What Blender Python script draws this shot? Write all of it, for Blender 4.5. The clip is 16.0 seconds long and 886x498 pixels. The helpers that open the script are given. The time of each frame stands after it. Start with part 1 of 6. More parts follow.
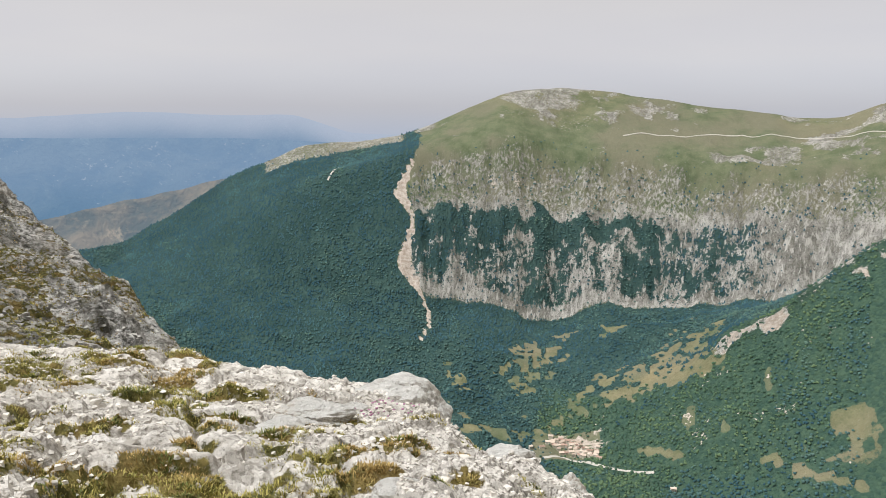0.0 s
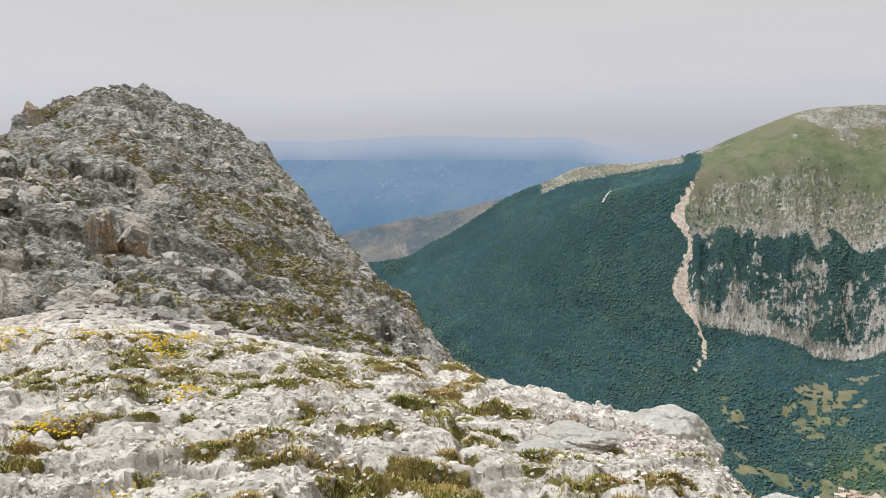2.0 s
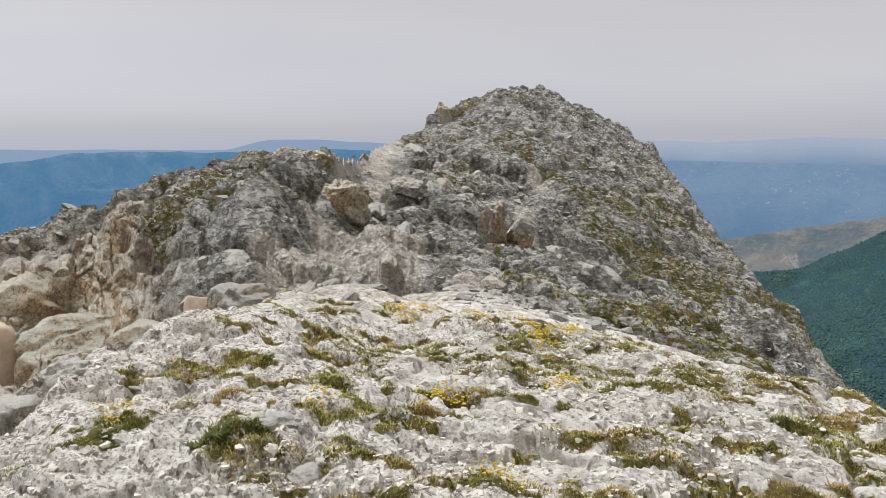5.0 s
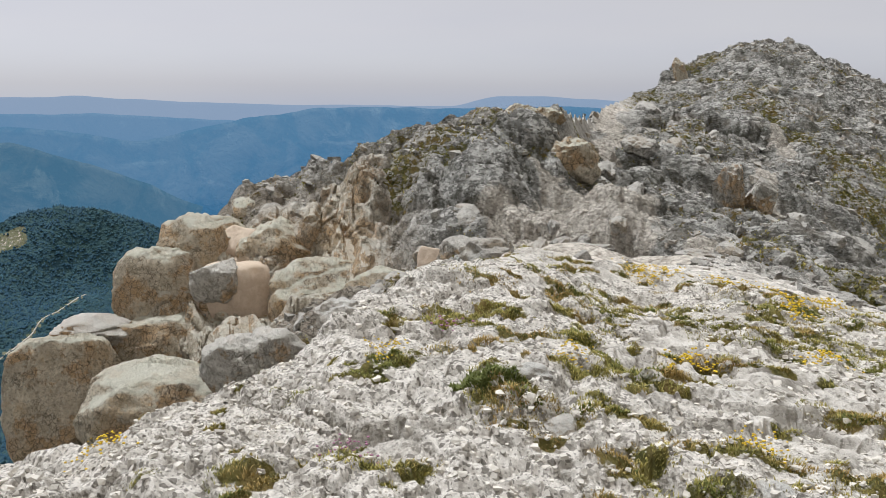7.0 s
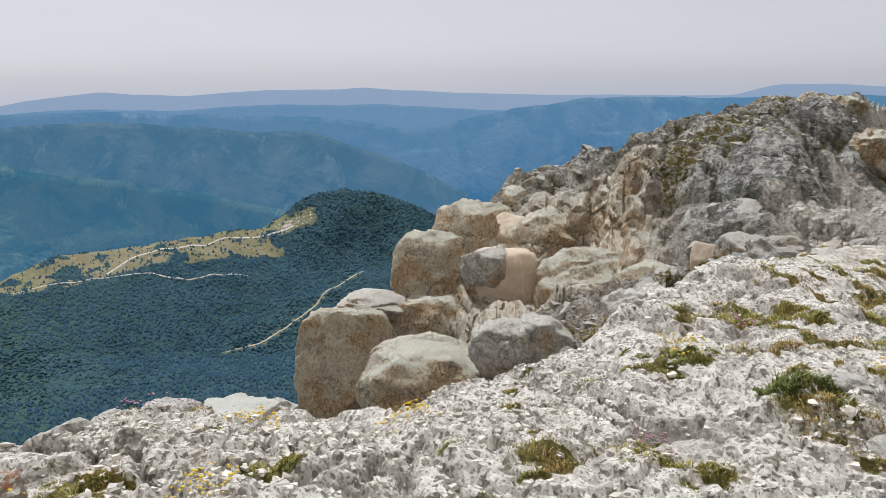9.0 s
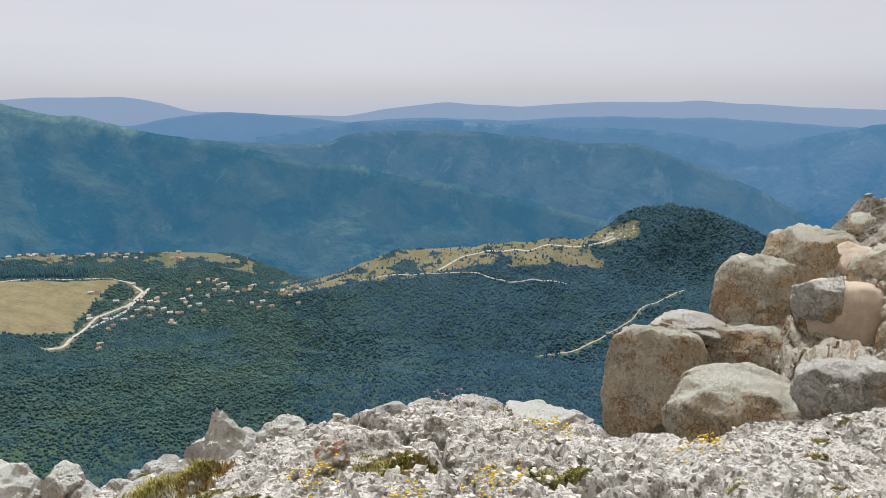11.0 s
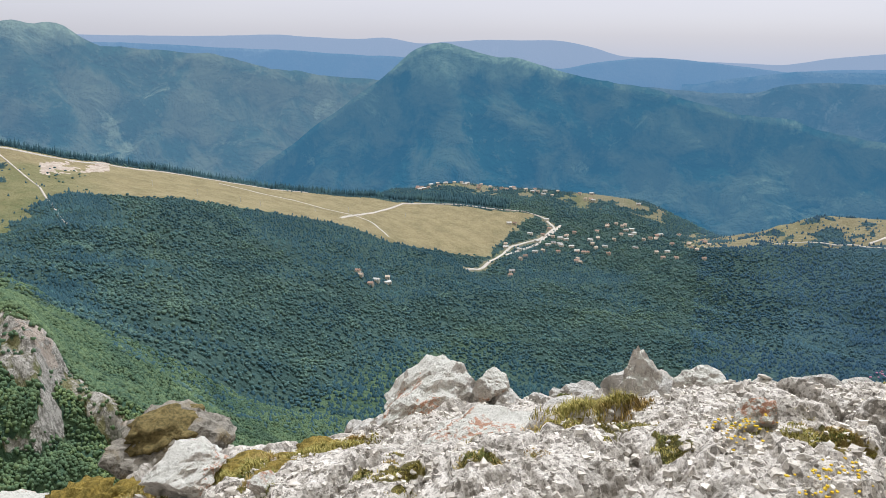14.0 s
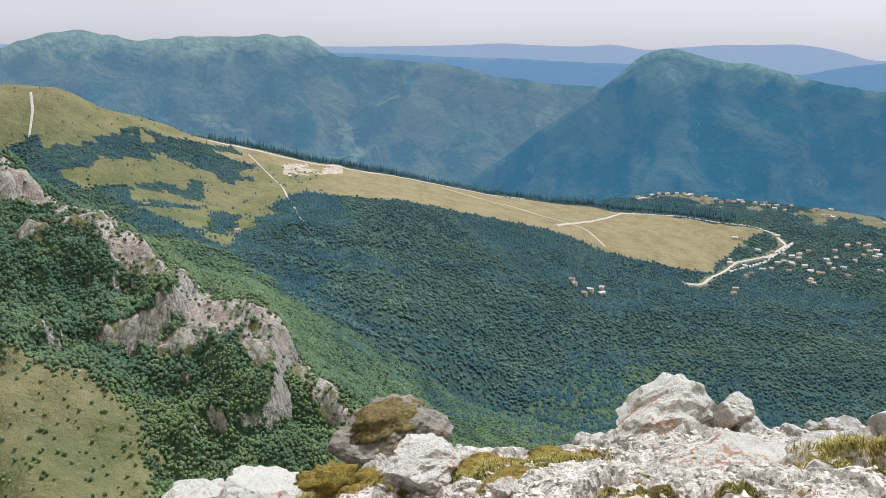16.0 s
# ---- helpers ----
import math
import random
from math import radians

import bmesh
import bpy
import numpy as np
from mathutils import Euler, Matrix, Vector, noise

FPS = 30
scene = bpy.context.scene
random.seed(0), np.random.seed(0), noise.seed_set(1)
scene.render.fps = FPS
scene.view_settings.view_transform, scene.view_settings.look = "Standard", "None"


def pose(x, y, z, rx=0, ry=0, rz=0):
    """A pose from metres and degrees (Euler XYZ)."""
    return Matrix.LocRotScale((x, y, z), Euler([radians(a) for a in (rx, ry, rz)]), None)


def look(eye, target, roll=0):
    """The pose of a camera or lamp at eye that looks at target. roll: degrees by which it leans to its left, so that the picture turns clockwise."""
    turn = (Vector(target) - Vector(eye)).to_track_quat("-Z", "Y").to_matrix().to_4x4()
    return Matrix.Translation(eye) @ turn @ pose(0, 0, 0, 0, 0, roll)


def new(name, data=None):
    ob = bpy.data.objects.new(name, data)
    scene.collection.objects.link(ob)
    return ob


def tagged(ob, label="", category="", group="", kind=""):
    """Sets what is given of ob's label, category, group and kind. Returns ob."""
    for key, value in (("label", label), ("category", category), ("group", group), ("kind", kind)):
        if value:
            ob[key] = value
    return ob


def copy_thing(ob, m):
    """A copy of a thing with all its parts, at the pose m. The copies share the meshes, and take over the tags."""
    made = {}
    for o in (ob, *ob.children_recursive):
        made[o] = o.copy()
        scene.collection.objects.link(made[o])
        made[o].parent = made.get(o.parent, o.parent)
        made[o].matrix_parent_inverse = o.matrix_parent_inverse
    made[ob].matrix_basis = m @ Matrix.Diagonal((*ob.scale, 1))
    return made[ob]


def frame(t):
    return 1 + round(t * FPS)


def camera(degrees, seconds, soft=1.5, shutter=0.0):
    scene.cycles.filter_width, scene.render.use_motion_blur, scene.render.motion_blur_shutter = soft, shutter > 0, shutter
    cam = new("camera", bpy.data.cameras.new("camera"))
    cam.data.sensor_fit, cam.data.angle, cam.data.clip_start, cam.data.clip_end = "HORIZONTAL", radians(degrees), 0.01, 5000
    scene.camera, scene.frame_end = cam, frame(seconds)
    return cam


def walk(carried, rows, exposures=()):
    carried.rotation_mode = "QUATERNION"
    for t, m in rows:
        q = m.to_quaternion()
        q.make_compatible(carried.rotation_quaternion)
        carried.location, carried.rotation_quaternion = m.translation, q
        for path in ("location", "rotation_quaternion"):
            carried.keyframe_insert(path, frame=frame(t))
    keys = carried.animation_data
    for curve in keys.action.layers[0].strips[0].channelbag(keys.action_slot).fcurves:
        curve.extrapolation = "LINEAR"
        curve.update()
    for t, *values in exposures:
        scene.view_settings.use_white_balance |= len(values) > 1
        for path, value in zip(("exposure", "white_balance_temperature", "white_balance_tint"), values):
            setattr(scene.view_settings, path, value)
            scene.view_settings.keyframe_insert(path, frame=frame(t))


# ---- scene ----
cam = camera(56.11, 16.0, 0.7)
PATH = [
    (0, pose(-0.015, 0.292, 1.574, 80.27, -0.31, -0.99)),
    (0.5, pose(-0.018, 0.283, 1.578, 80.79, 0.12, 2.98)),
    (1, pose(0.005, 0.283, 1.581, 80.95, 0.14, 8.09)),
    (1.5, pose(0.009, 0.303, 1.579, 81.21, 0.25, 13.10)),
    (2, pose(0.009, 0.323, 1.580, 81.76, 0.40, 17.75)),
    (2.5, pose(0.022, 0.334, 1.580, 81.95, 0.37, 21.32)),
    (3, pose(0.029, 0.347, 1.578, 81.70, 0.11, 24.59)),
    (3.5, pose(0.023, 0.347, 1.574, 81.71, -0.42, 29.28)),
    (4, pose(0.023, 0.339, 1.570, 81.95, -0.59, 34.94)),
    (4.2, pose(0.016, 0.333, 1.569, 82.01, -0.59, 37.04)),
    (6.3, pose(-0.086, 0.173, 1.592, 80.13, 0.42, 52.97)),
    (6.5, pose(-0.096, 0.152, 1.587, 79.72, 0.25, 54.68)),
    (7, pose(-0.104, 0.091, 1.583, 78.86, -0.21, 59.02)),
    (7.5, pose(-0.116, 0.025, 1.580, 78.66, -0.34, 63.23)),
    (8, pose(-0.147, -0.042, 1.579, 78.68, 0.14, 67.57)),
    (8.5, pose(-0.180, -0.077, 1.567, 78.48, 0.57, 71.81)),
    (9, pose(-0.184, -0.082, 1.569, 78.25, 0.57, 77.09)),
    (9.2, pose(-0.181, -0.078, 1.574, 78.34, 0.58, 79.40)),
    (11.3, pose(-0.029, -0.010, 1.640, 79.05, -0.13, 102.79)),
    (11.5, pose(-0.015, -0.004, 1.642, 78.85, -0.37, 105.13)),
    (12, pose(-0.019, 0.001, 1.635, 77.89, -0.49, 111.43)),
    (12.5, pose(0.008, -0.016, 1.635, 77.06, -0.40, 116.48)),
    (13, pose(0.029, -0.060, 1.629, 76.60, 0.01, 120.28)),
    (13.5, pose(0.052, -0.101, 1.633, 76.14, -0.07, 124.25)),
    (14, pose(0.073, -0.139, 1.627, 75.49, -0.58, 127.79)),
    (14.5, pose(0.093, -0.175, 1.621, 75.15, -0.72, 131.07)),
    (15, pose(0.122, -0.212, 1.623, 75.43, -0.37, 134.93)),
    (15.5, pose(0.139, -0.263, 1.620, 75.85, 0.05, 138.97)),
    (16, pose(0.158, -0.303, 1.617, 75.98, 0.41, 142.74)),
]
walk(cam, PATH, ((0, 0.03, 5760, 10), (3.5, -0.08, 5700, 10), (6.5, -0.14, 5640, 10), (8.5, -0.08, 5600, 10), (12.2, -0.07, 5650, 11), (14, 0.07, 5600, 12), (16, 0.12, 5600, 12)))

# ---- light: hazy summer sky, one warm sun ----
SUN_AZ, SUN_EL = 108.0, 61.0
world = bpy.data.worlds.new("world")
scene.world = world
world.use_nodes = True
wn = world.node_tree
wn.nodes.clear()
sky = wn.nodes.new("ShaderNodeTexSky")
sky.sky_type = "NISHITA"
sky.sun_disc = False
sky.sun_elevation, sky.sun_rotation = radians(SUN_EL), radians(-SUN_AZ)
sky.altitude, sky.air_density, sky.dust_density = 600, 0.35, 2.5
sky_bg = wn.nodes.new("ShaderNodeBackground")
sky_bg.inputs["Strength"].default_value = 0.05
wn.links.new(sky.outputs["Color"], sky_bg.inputs["Color"])
geo = wn.nodes.new("ShaderNodeTexCoord")
sep = wn.nodes.new("ShaderNodeSeparateXYZ")
wn.links.new(geo.outputs["Generated"], sep.inputs[0])
veil = wn.nodes.new("ShaderNodeValToRGB")
veil.color_ramp.elements[0].position, veil.color_ramp.elements[0].color = 0.46, (0.36, 0.44, 0.56, 1)
veil.color_ramp.elements[1].position, veil.color_ramp.elements[1].color = 0.62, (0.70, 0.598, 0.425, 1)
e = veil.color_ramp.elements.new(0.497)
e.color = (0.525, 0.487, 0.455, 1)
e = veil.color_ramp.elements.new(0.53)
e.color = (0.65, 0.556, 0.435, 1)
half = wn.nodes.new("ShaderNodeMath")
half.operation = "MULTIPLY_ADD"
half.inputs[1].default_value, half.inputs[2].default_value = 0.5, 0.5
wn.links.new(sep.outputs["Z"], half.inputs[0])
wn.links.new(half.outputs[0], veil.inputs["Fac"])
cloud_map = wn.nodes.new("ShaderNodeMapping")
cloud_map.inputs["Scale"].default_value = (1.0, 1.0, 5.0)
wn.links.new(geo.outputs["Generated"], cloud_map.inputs["Vector"])
cloud = wn.nodes.new("ShaderNodeTexNoise")
cloud.inputs["Scale"].default_value, cloud.inputs["Detail"].default_value = 2.2, 4.0
wn.links.new(cloud_map.outputs[0], cloud.inputs["Vector"])
cloud_tone = wn.nodes.new("ShaderNodeValToRGB")
cloud_tone.color_ramp.elements[0].position, cloud_tone.color_ramp.elements[0].color = 0.3, (0.95, 0.94, 0.945, 1)
cloud_tone.color_ramp.elements[1].position, cloud_tone.color_ramp.elements[1].color = 0.7, (1.03, 1.02, 1.0, 1)
wn.links.new(cloud.outputs["Fac"], cloud_tone.inputs["Fac"])
clouded = wn.nodes.new("ShaderNodeMix")
clouded.data_type, clouded.blend_type = "RGBA", "MULTIPLY"
clouded.inputs[0].default_value = 1.0
wn.links.new(veil.outputs["Color"], clouded.inputs[6])
wn.links.new(cloud_tone.outputs["Color"], clouded.inputs[7])
veil_bg = wn.nodes.new("ShaderNodeBackground")
veil_bg.inputs["Strength"].default_value = 0.92
wn.links.new(clouded.outputs[2], veil_bg.inputs["Color"])
both = wn.nodes.new("ShaderNodeAddShader")
wn.links.new(sky_bg.outputs[0], both.inputs[0])
wn.links.new(veil_bg.outputs[0], both.inputs[1])
wout = wn.nodes.new("ShaderNodeOutputWorld")
wn.links.new(both.outputs[0], wout.inputs["Surface"])

a, e = radians(SUN_AZ), radians(SUN_EL)
SUN_DIR = Vector((-math.sin(a) * math.cos(e), math.cos(a) * math.cos(e), math.sin(e)))
sun = new("sun", bpy.data.lights.new("sun", "SUN"))
sun.data.energy, sun.data.angle, sun.data.color = 3.7, radians(0.8), (1.0, 0.94, 0.84)
sun.matrix_world = look(SUN_DIR * 500, (0, 0, 0))
scene.view_settings.exposure = 0.0

# ---- materials ----
class Shade:
    """A node material under construction."""

    def __init__(self, name, rough=0.9):
        self.m = bpy.data.materials.new(name)
        self.m.use_nodes = True
        self.t = self.m.node_tree
        self.b = self.t.nodes["Principled BSDF"]
        self.b.inputs["Roughness"].default_value = rough
        self.b.inputs["Specular IOR Level"].default_value = 0.2
        self.pos = self.t.nodes.new("ShaderNodeNewGeometry").outputs["Position"]

    def put(self, socket, value):
        if isinstance(value, bpy.types.NodeSocket):
            self.t.links.new(value, socket)
        else:
            socket.default_value = (*value, 1.0) if isinstance(value, tuple) and len(value) == 3 and socket.type == "RGBA" else value

    def noise(self, scale, detail=4.0, rough=0.55, vector=None, warp=0.0):
        n = self.t.nodes.new("ShaderNodeTexNoise")
        n.inputs["Scale"].default_value, n.inputs["Detail"].default_value = scale, detail
        n.inputs["Roughness"].default_value, n.inputs["Distortion"].default_value = rough, warp
        self.t.links.new(vector or self.pos, n.inputs["Vector"])
        return n.outputs["Fac"]

    def cells(self, scale, feature="DISTANCE_TO_EDGE", out="Distance", vector=None):
        n = self.t.nodes.new("ShaderNodeTexVoronoi")
        n.feature = feature
        n.inputs["Scale"].default_value = scale
        self.t.links.new(vector or self.pos, n.inputs["Vector"])
        return n.outputs[out]

    def stretch(self, sx, sy, sz):
        n = self.t.nodes.new("ShaderNodeVectorMath")
        n.operation = "MULTIPLY"
        self.t.links.new(self.pos, n.inputs[0])
        n.inputs[1].default_value = (sx, sy, sz)
        return n.outputs[0]

    def blocks(self, scale, warp, squash=1.0):
        """Broken rock: a random tone for each block, and the distance to its joints."""
        w = self.t.nodes.new("ShaderNodeTexNoise")
        w.inputs["Scale"].default_value, w.inputs["Detail"].default_value = scale * 0.9, 3.0
        self.t.links.new(self.pos, w.inputs["Vector"])
        v = self.t.nodes.new("ShaderNodeVectorMath")
        v.operation = "MULTIPLY_ADD"
        self.t.links.new(w.outputs["Color"], v.inputs[0])
        v.inputs[1].default_value = (warp / scale,) * 3
        self.t.links.new(self.stretch(1, 1, squash), v.inputs[2])
        tone = self.cells(scale, "F1", "Color", v.outputs[0])
        g = self.t.nodes.new("ShaderNodeSeparateColor")
        self.t.links.new(tone, g.inputs[0])
        return g.outputs[0], self.cells(scale, "DISTANCE_TO_EDGE", "Distance", v.outputs[0])

    def span(self, x, lo, hi, a=0.0, b=1.0):
        n = self.t.nodes.new("ShaderNodeMapRange")
        n.interpolation_type = "SMOOTHSTEP"
        self.put(n.inputs["Value"], x)
        for key, v in (("From Min", lo), ("From Max", hi), ("To Min", a), ("To Max", b)):
            n.inputs[key].default_value = v
        return n.outputs["Result"]

    def calc(self, op, a, b=0.0, c=0.0):
        n = self.t.nodes.new("ShaderNodeMath")
        n.operation = op
        for i, v in enumerate((a, b, c)):
            self.put(n.inputs[i], v)
        return n.outputs[0]

    def mix(self, fac, a, b, mode="MIX"):
        n = self.t.nodes.new("ShaderNodeMix")
        n.data_type, n.blend_type = "RGBA", mode
        self.put(n.inputs[0], fac)
        self.put(n.inputs[6], a)
        self.put(n.inputs[7], b)
        return n.outputs[2]

    def attr(self, name):
        n = self.t.nodes.new("ShaderNodeAttribute")
        n.attribute_name = name
        return n.outputs["Fac"]

    def island(self):
        return self.t.nodes.new("ShaderNodeNewGeometry").outputs["Random Per Island"]

    def each(self):
        return self.t.nodes.new("ShaderNodeObjectInfo").outputs["Random"]

    def bump(self, height, dist, strength=1.0):
        n = self.t.nodes.new("ShaderNodeBump")
        n.inputs["Distance"].default_value, n.inputs["Strength"].default_value = dist, strength
        self.t.links.new(height, n.inputs["Height"])
        if self.b.inputs["Normal"].is_linked:
            self.t.links.new(self.b.inputs["Normal"].links[0].from_socket, n.inputs["Normal"])
        self.t.links.new(n.outputs[0], self.b.inputs["Normal"])

    def colour(self, value):
        self.put(self.b.inputs["Base Color"], value)
        return self.m

    def glow(self, value, strength):
        self.put(self.b.inputs["Emission Color"], value)
        self.b.inputs["Emission Strength"].default_value = strength


def limestone_ground():
    """Weathered white limestone: bare bedded slabs, gravel and soil between them, grey blocks on the knoll, turf where the attribute says so."""
    s = Shade("limestone_ground", 0.92)
    mid, fine = s.noise(3.0, 6, 0.62, warp=0.3), s.noise(24, 6, 0.70)
    turned = s.t.nodes.new("ShaderNodeMapping")
    turned.inputs["Rotation"].default_value, turned.inputs["Scale"].default_value = (0, 0, radians(-28)), (0.8, 3.0, 1.0)
    s.t.links.new(s.pos, turned.inputs["Vector"])
    beds = s.noise(2.6, 7, 0.68, turned.outputs[0], 0.3)
    slab = s.mix(s.span(mid, 0.34, 0.64), (0.56, 0.528, 0.482), (0.80, 0.763, 0.71))
    slab = s.mix(s.span(beds, 0.38, 0.47, 0.75, 0.0), slab, (0.26, 0.24, 0.21))
    slab = s.mix(s.span(beds, 0.55, 0.64, 0.0, 0.7), slab, (0.82, 0.795, 0.755))
    slab = s.mix(s.span(s.noise(6.5, 8, 0.74), 0.56, 0.66, 0.0, 0.55), slab, (0.37, 0.345, 0.305))
    slab = s.mix(s.span(fine, 0.39, 0.46, 0.65, 0.0), slab, (0.25, 0.23, 0.203))
    chip, _ = s.blocks(4.2, 0.8, 1.0)
    g1, _ = s.blocks(40, 0.2, 1.0)
    g2, _ = s.blocks(88, 0.2, 1.0)
    grit = s.mix(s.calc("MULTIPLY_ADD", g1, 0.55, s.calc("MULTIPLY", g2, 0.45)), (0.56, 0.522, 0.470), (0.95, 0.908, 0.853))
    grit = s.mix(s.span(g1, 0.06, 0.20, 0.75, 0.0), grit, (0.15, 0.135, 0.115))
    grit = s.mix(s.span(g2, 0.08, 0.24, 0.6, 0.0), grit, (0.18, 0.163, 0.14))
    grit = s.mix(s.span(s.noise(17, 7, 0.75), 0.36, 0.44, 0.6, 0.0), grit, (0.22, 0.20, 0.17))
    grit = s.mix(s.span(s.noise(2.6, 7, 0.72), 0.55, 0.68, 0.0, 0.4), grit, (0.40, 0.363, 0.31))
    loose = s.span(s.calc("ADD", s.attr("loose"), s.calc("MULTIPLY_ADD", s.noise(2.3, 6, 0.68, warp=0.4), 1.4, -0.7)), 0.42, 0.56)
    tone = s.mix(loose, slab, grit)
    tone = s.mix(s.calc("MULTIPLY", s.attr("joint"), s.span(s.noise(9, 5, 0.7), 0.38, 0.6, 0.1, 0.75)), tone, (0.22, 0.20, 0.165))
    # grey blocks of the knoll
    rock = s.noise(1.1, 9, 0.72, warp=0.7)
    t1, k1 = s.blocks(1.1, 0.7, 1.8)
    t2, k2 = s.blocks(3.3, 0.9, 2.0)
    t3, k3 = s.blocks(8.5, 0.9, 2.0)
    lit = s.calc("ADD", s.calc("MULTIPLY", t1, 0.16), s.calc("MULTIPLY_ADD", t2, 0.24, s.calc("MULTIPLY_ADD", t3, 0.30, s.calc("MULTIPLY", rock, 0.60))))
    grey = s.mix(s.span(lit, 0.46, 0.80), (0.225, 0.218, 0.202), (0.68, 0.663, 0.63))
    # dark hollows and joints: soil, plus shade between blocks put into the colour
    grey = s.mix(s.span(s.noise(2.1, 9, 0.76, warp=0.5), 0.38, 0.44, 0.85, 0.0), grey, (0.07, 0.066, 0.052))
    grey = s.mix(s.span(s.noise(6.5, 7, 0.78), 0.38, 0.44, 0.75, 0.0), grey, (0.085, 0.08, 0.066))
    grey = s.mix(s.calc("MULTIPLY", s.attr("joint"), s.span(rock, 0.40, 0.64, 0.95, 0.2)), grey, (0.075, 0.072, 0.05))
    grey = s.mix(s.span(s.noise(0.35, 5, 0.6), 0.54, 0.66, 0.0, 0.3), grey, (0.46, 0.40, 0.325))
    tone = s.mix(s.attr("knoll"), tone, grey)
    buff = s.mix(s.span(rock, 0.38, 0.62), (0.36, 0.31, 0.25), (0.60, 0.555, 0.49))
    buff = s.mix(s.span(k2, 0.0, 0.08, 0.6, 0.0), buff, (0.12, 0.10, 0.08))
    buff = s.mix(s.span(s.noise(5.5, 7, 0.74), 0.38, 0.47, 0.7, 0.0), buff, (0.13, 0.112, 0.09))
    tone = s.mix(s.attr("tan"), tone, buff)
    trodden = s.mix(s.calc("MULTIPLY_ADD", t3, 0.6, s.span(s.noise(7, 6, 0.7), 0.40, 0.6, 0.0, 0.5)), (0.34, 0.30, 0.25), (0.84, 0.785, 0.71))
    tone = s.mix(s.span(s.calc("ADD", s.attr("pale"), s.calc("MULTIPLY_ADD", mid, 0.9, -0.45)), 0.34, 0.6), tone, trodden)
    turf = s.mix(s.span(s.noise(11, 5, 0.65), 0.36, 0.66), (0.075, 0.075, 0.022), (0.215, 0.185, 0.060))
    turf = s.mix(s.span(s.noise(1.7, 4), 0.52, 0.64, 0.0, 0.6), turf, (0.24, 0.165, 0.06))
    fac = s.span(s.calc("ADD", s.attr("grass"), s.calc("MULTIPLY_ADD", s.noise(3.4, 7, 0.70), 1.6, -0.8)), 0.48, 0.60)
    bare = s.calc("MULTIPLY", s.attr("knoll"), s.span(s.calc("MULTIPLY_ADD", t2, 0.5, s.calc("MULTIPLY", t3, 0.5)), 0.54, 0.66, 0.0, 0.8))
    tone = s.mix(s.calc("MULTIPLY", fac, s.calc("SUBTRACT", 1.0, bare)), tone, turf)
    height = s.calc("ADD", s.calc("MULTIPLY", s.span(k1, 0.0, 0.2), 0.5), s.calc("ADD", s.calc("MULTIPLY", t1, 0.5), s.calc("MULTIPLY_ADD", rock, 1.1, s.calc("MULTIPLY", t2, 0.45))))
    s.bump(s.calc("MULTIPLY", height, s.attr("knoll")), 0.42, 0.85)
    s.bump(s.calc("MULTIPLY", s.calc("ADD", t3, s.span(k3, 0.0, 0.15)), s.attr("knoll")), 0.09, 0.9)
    s.bump(s.calc("MULTIPLY", g1, loose), 0.012, 0.9)
    s.bump(s.calc("MULTIPLY", g2, loose), 0.007, 0.8)
    s.bump(chip, 0.02, 0.8)
    s.bump(beds, 0.035, 0.8)
    s.bump(mid, 0.02, 0.7)
    s.bump(s.noise(9.0, 8, 0.76), 0.035, 0.9)
    s.bump(fine, 0.012, 0.9)
    return s.colour(tone)


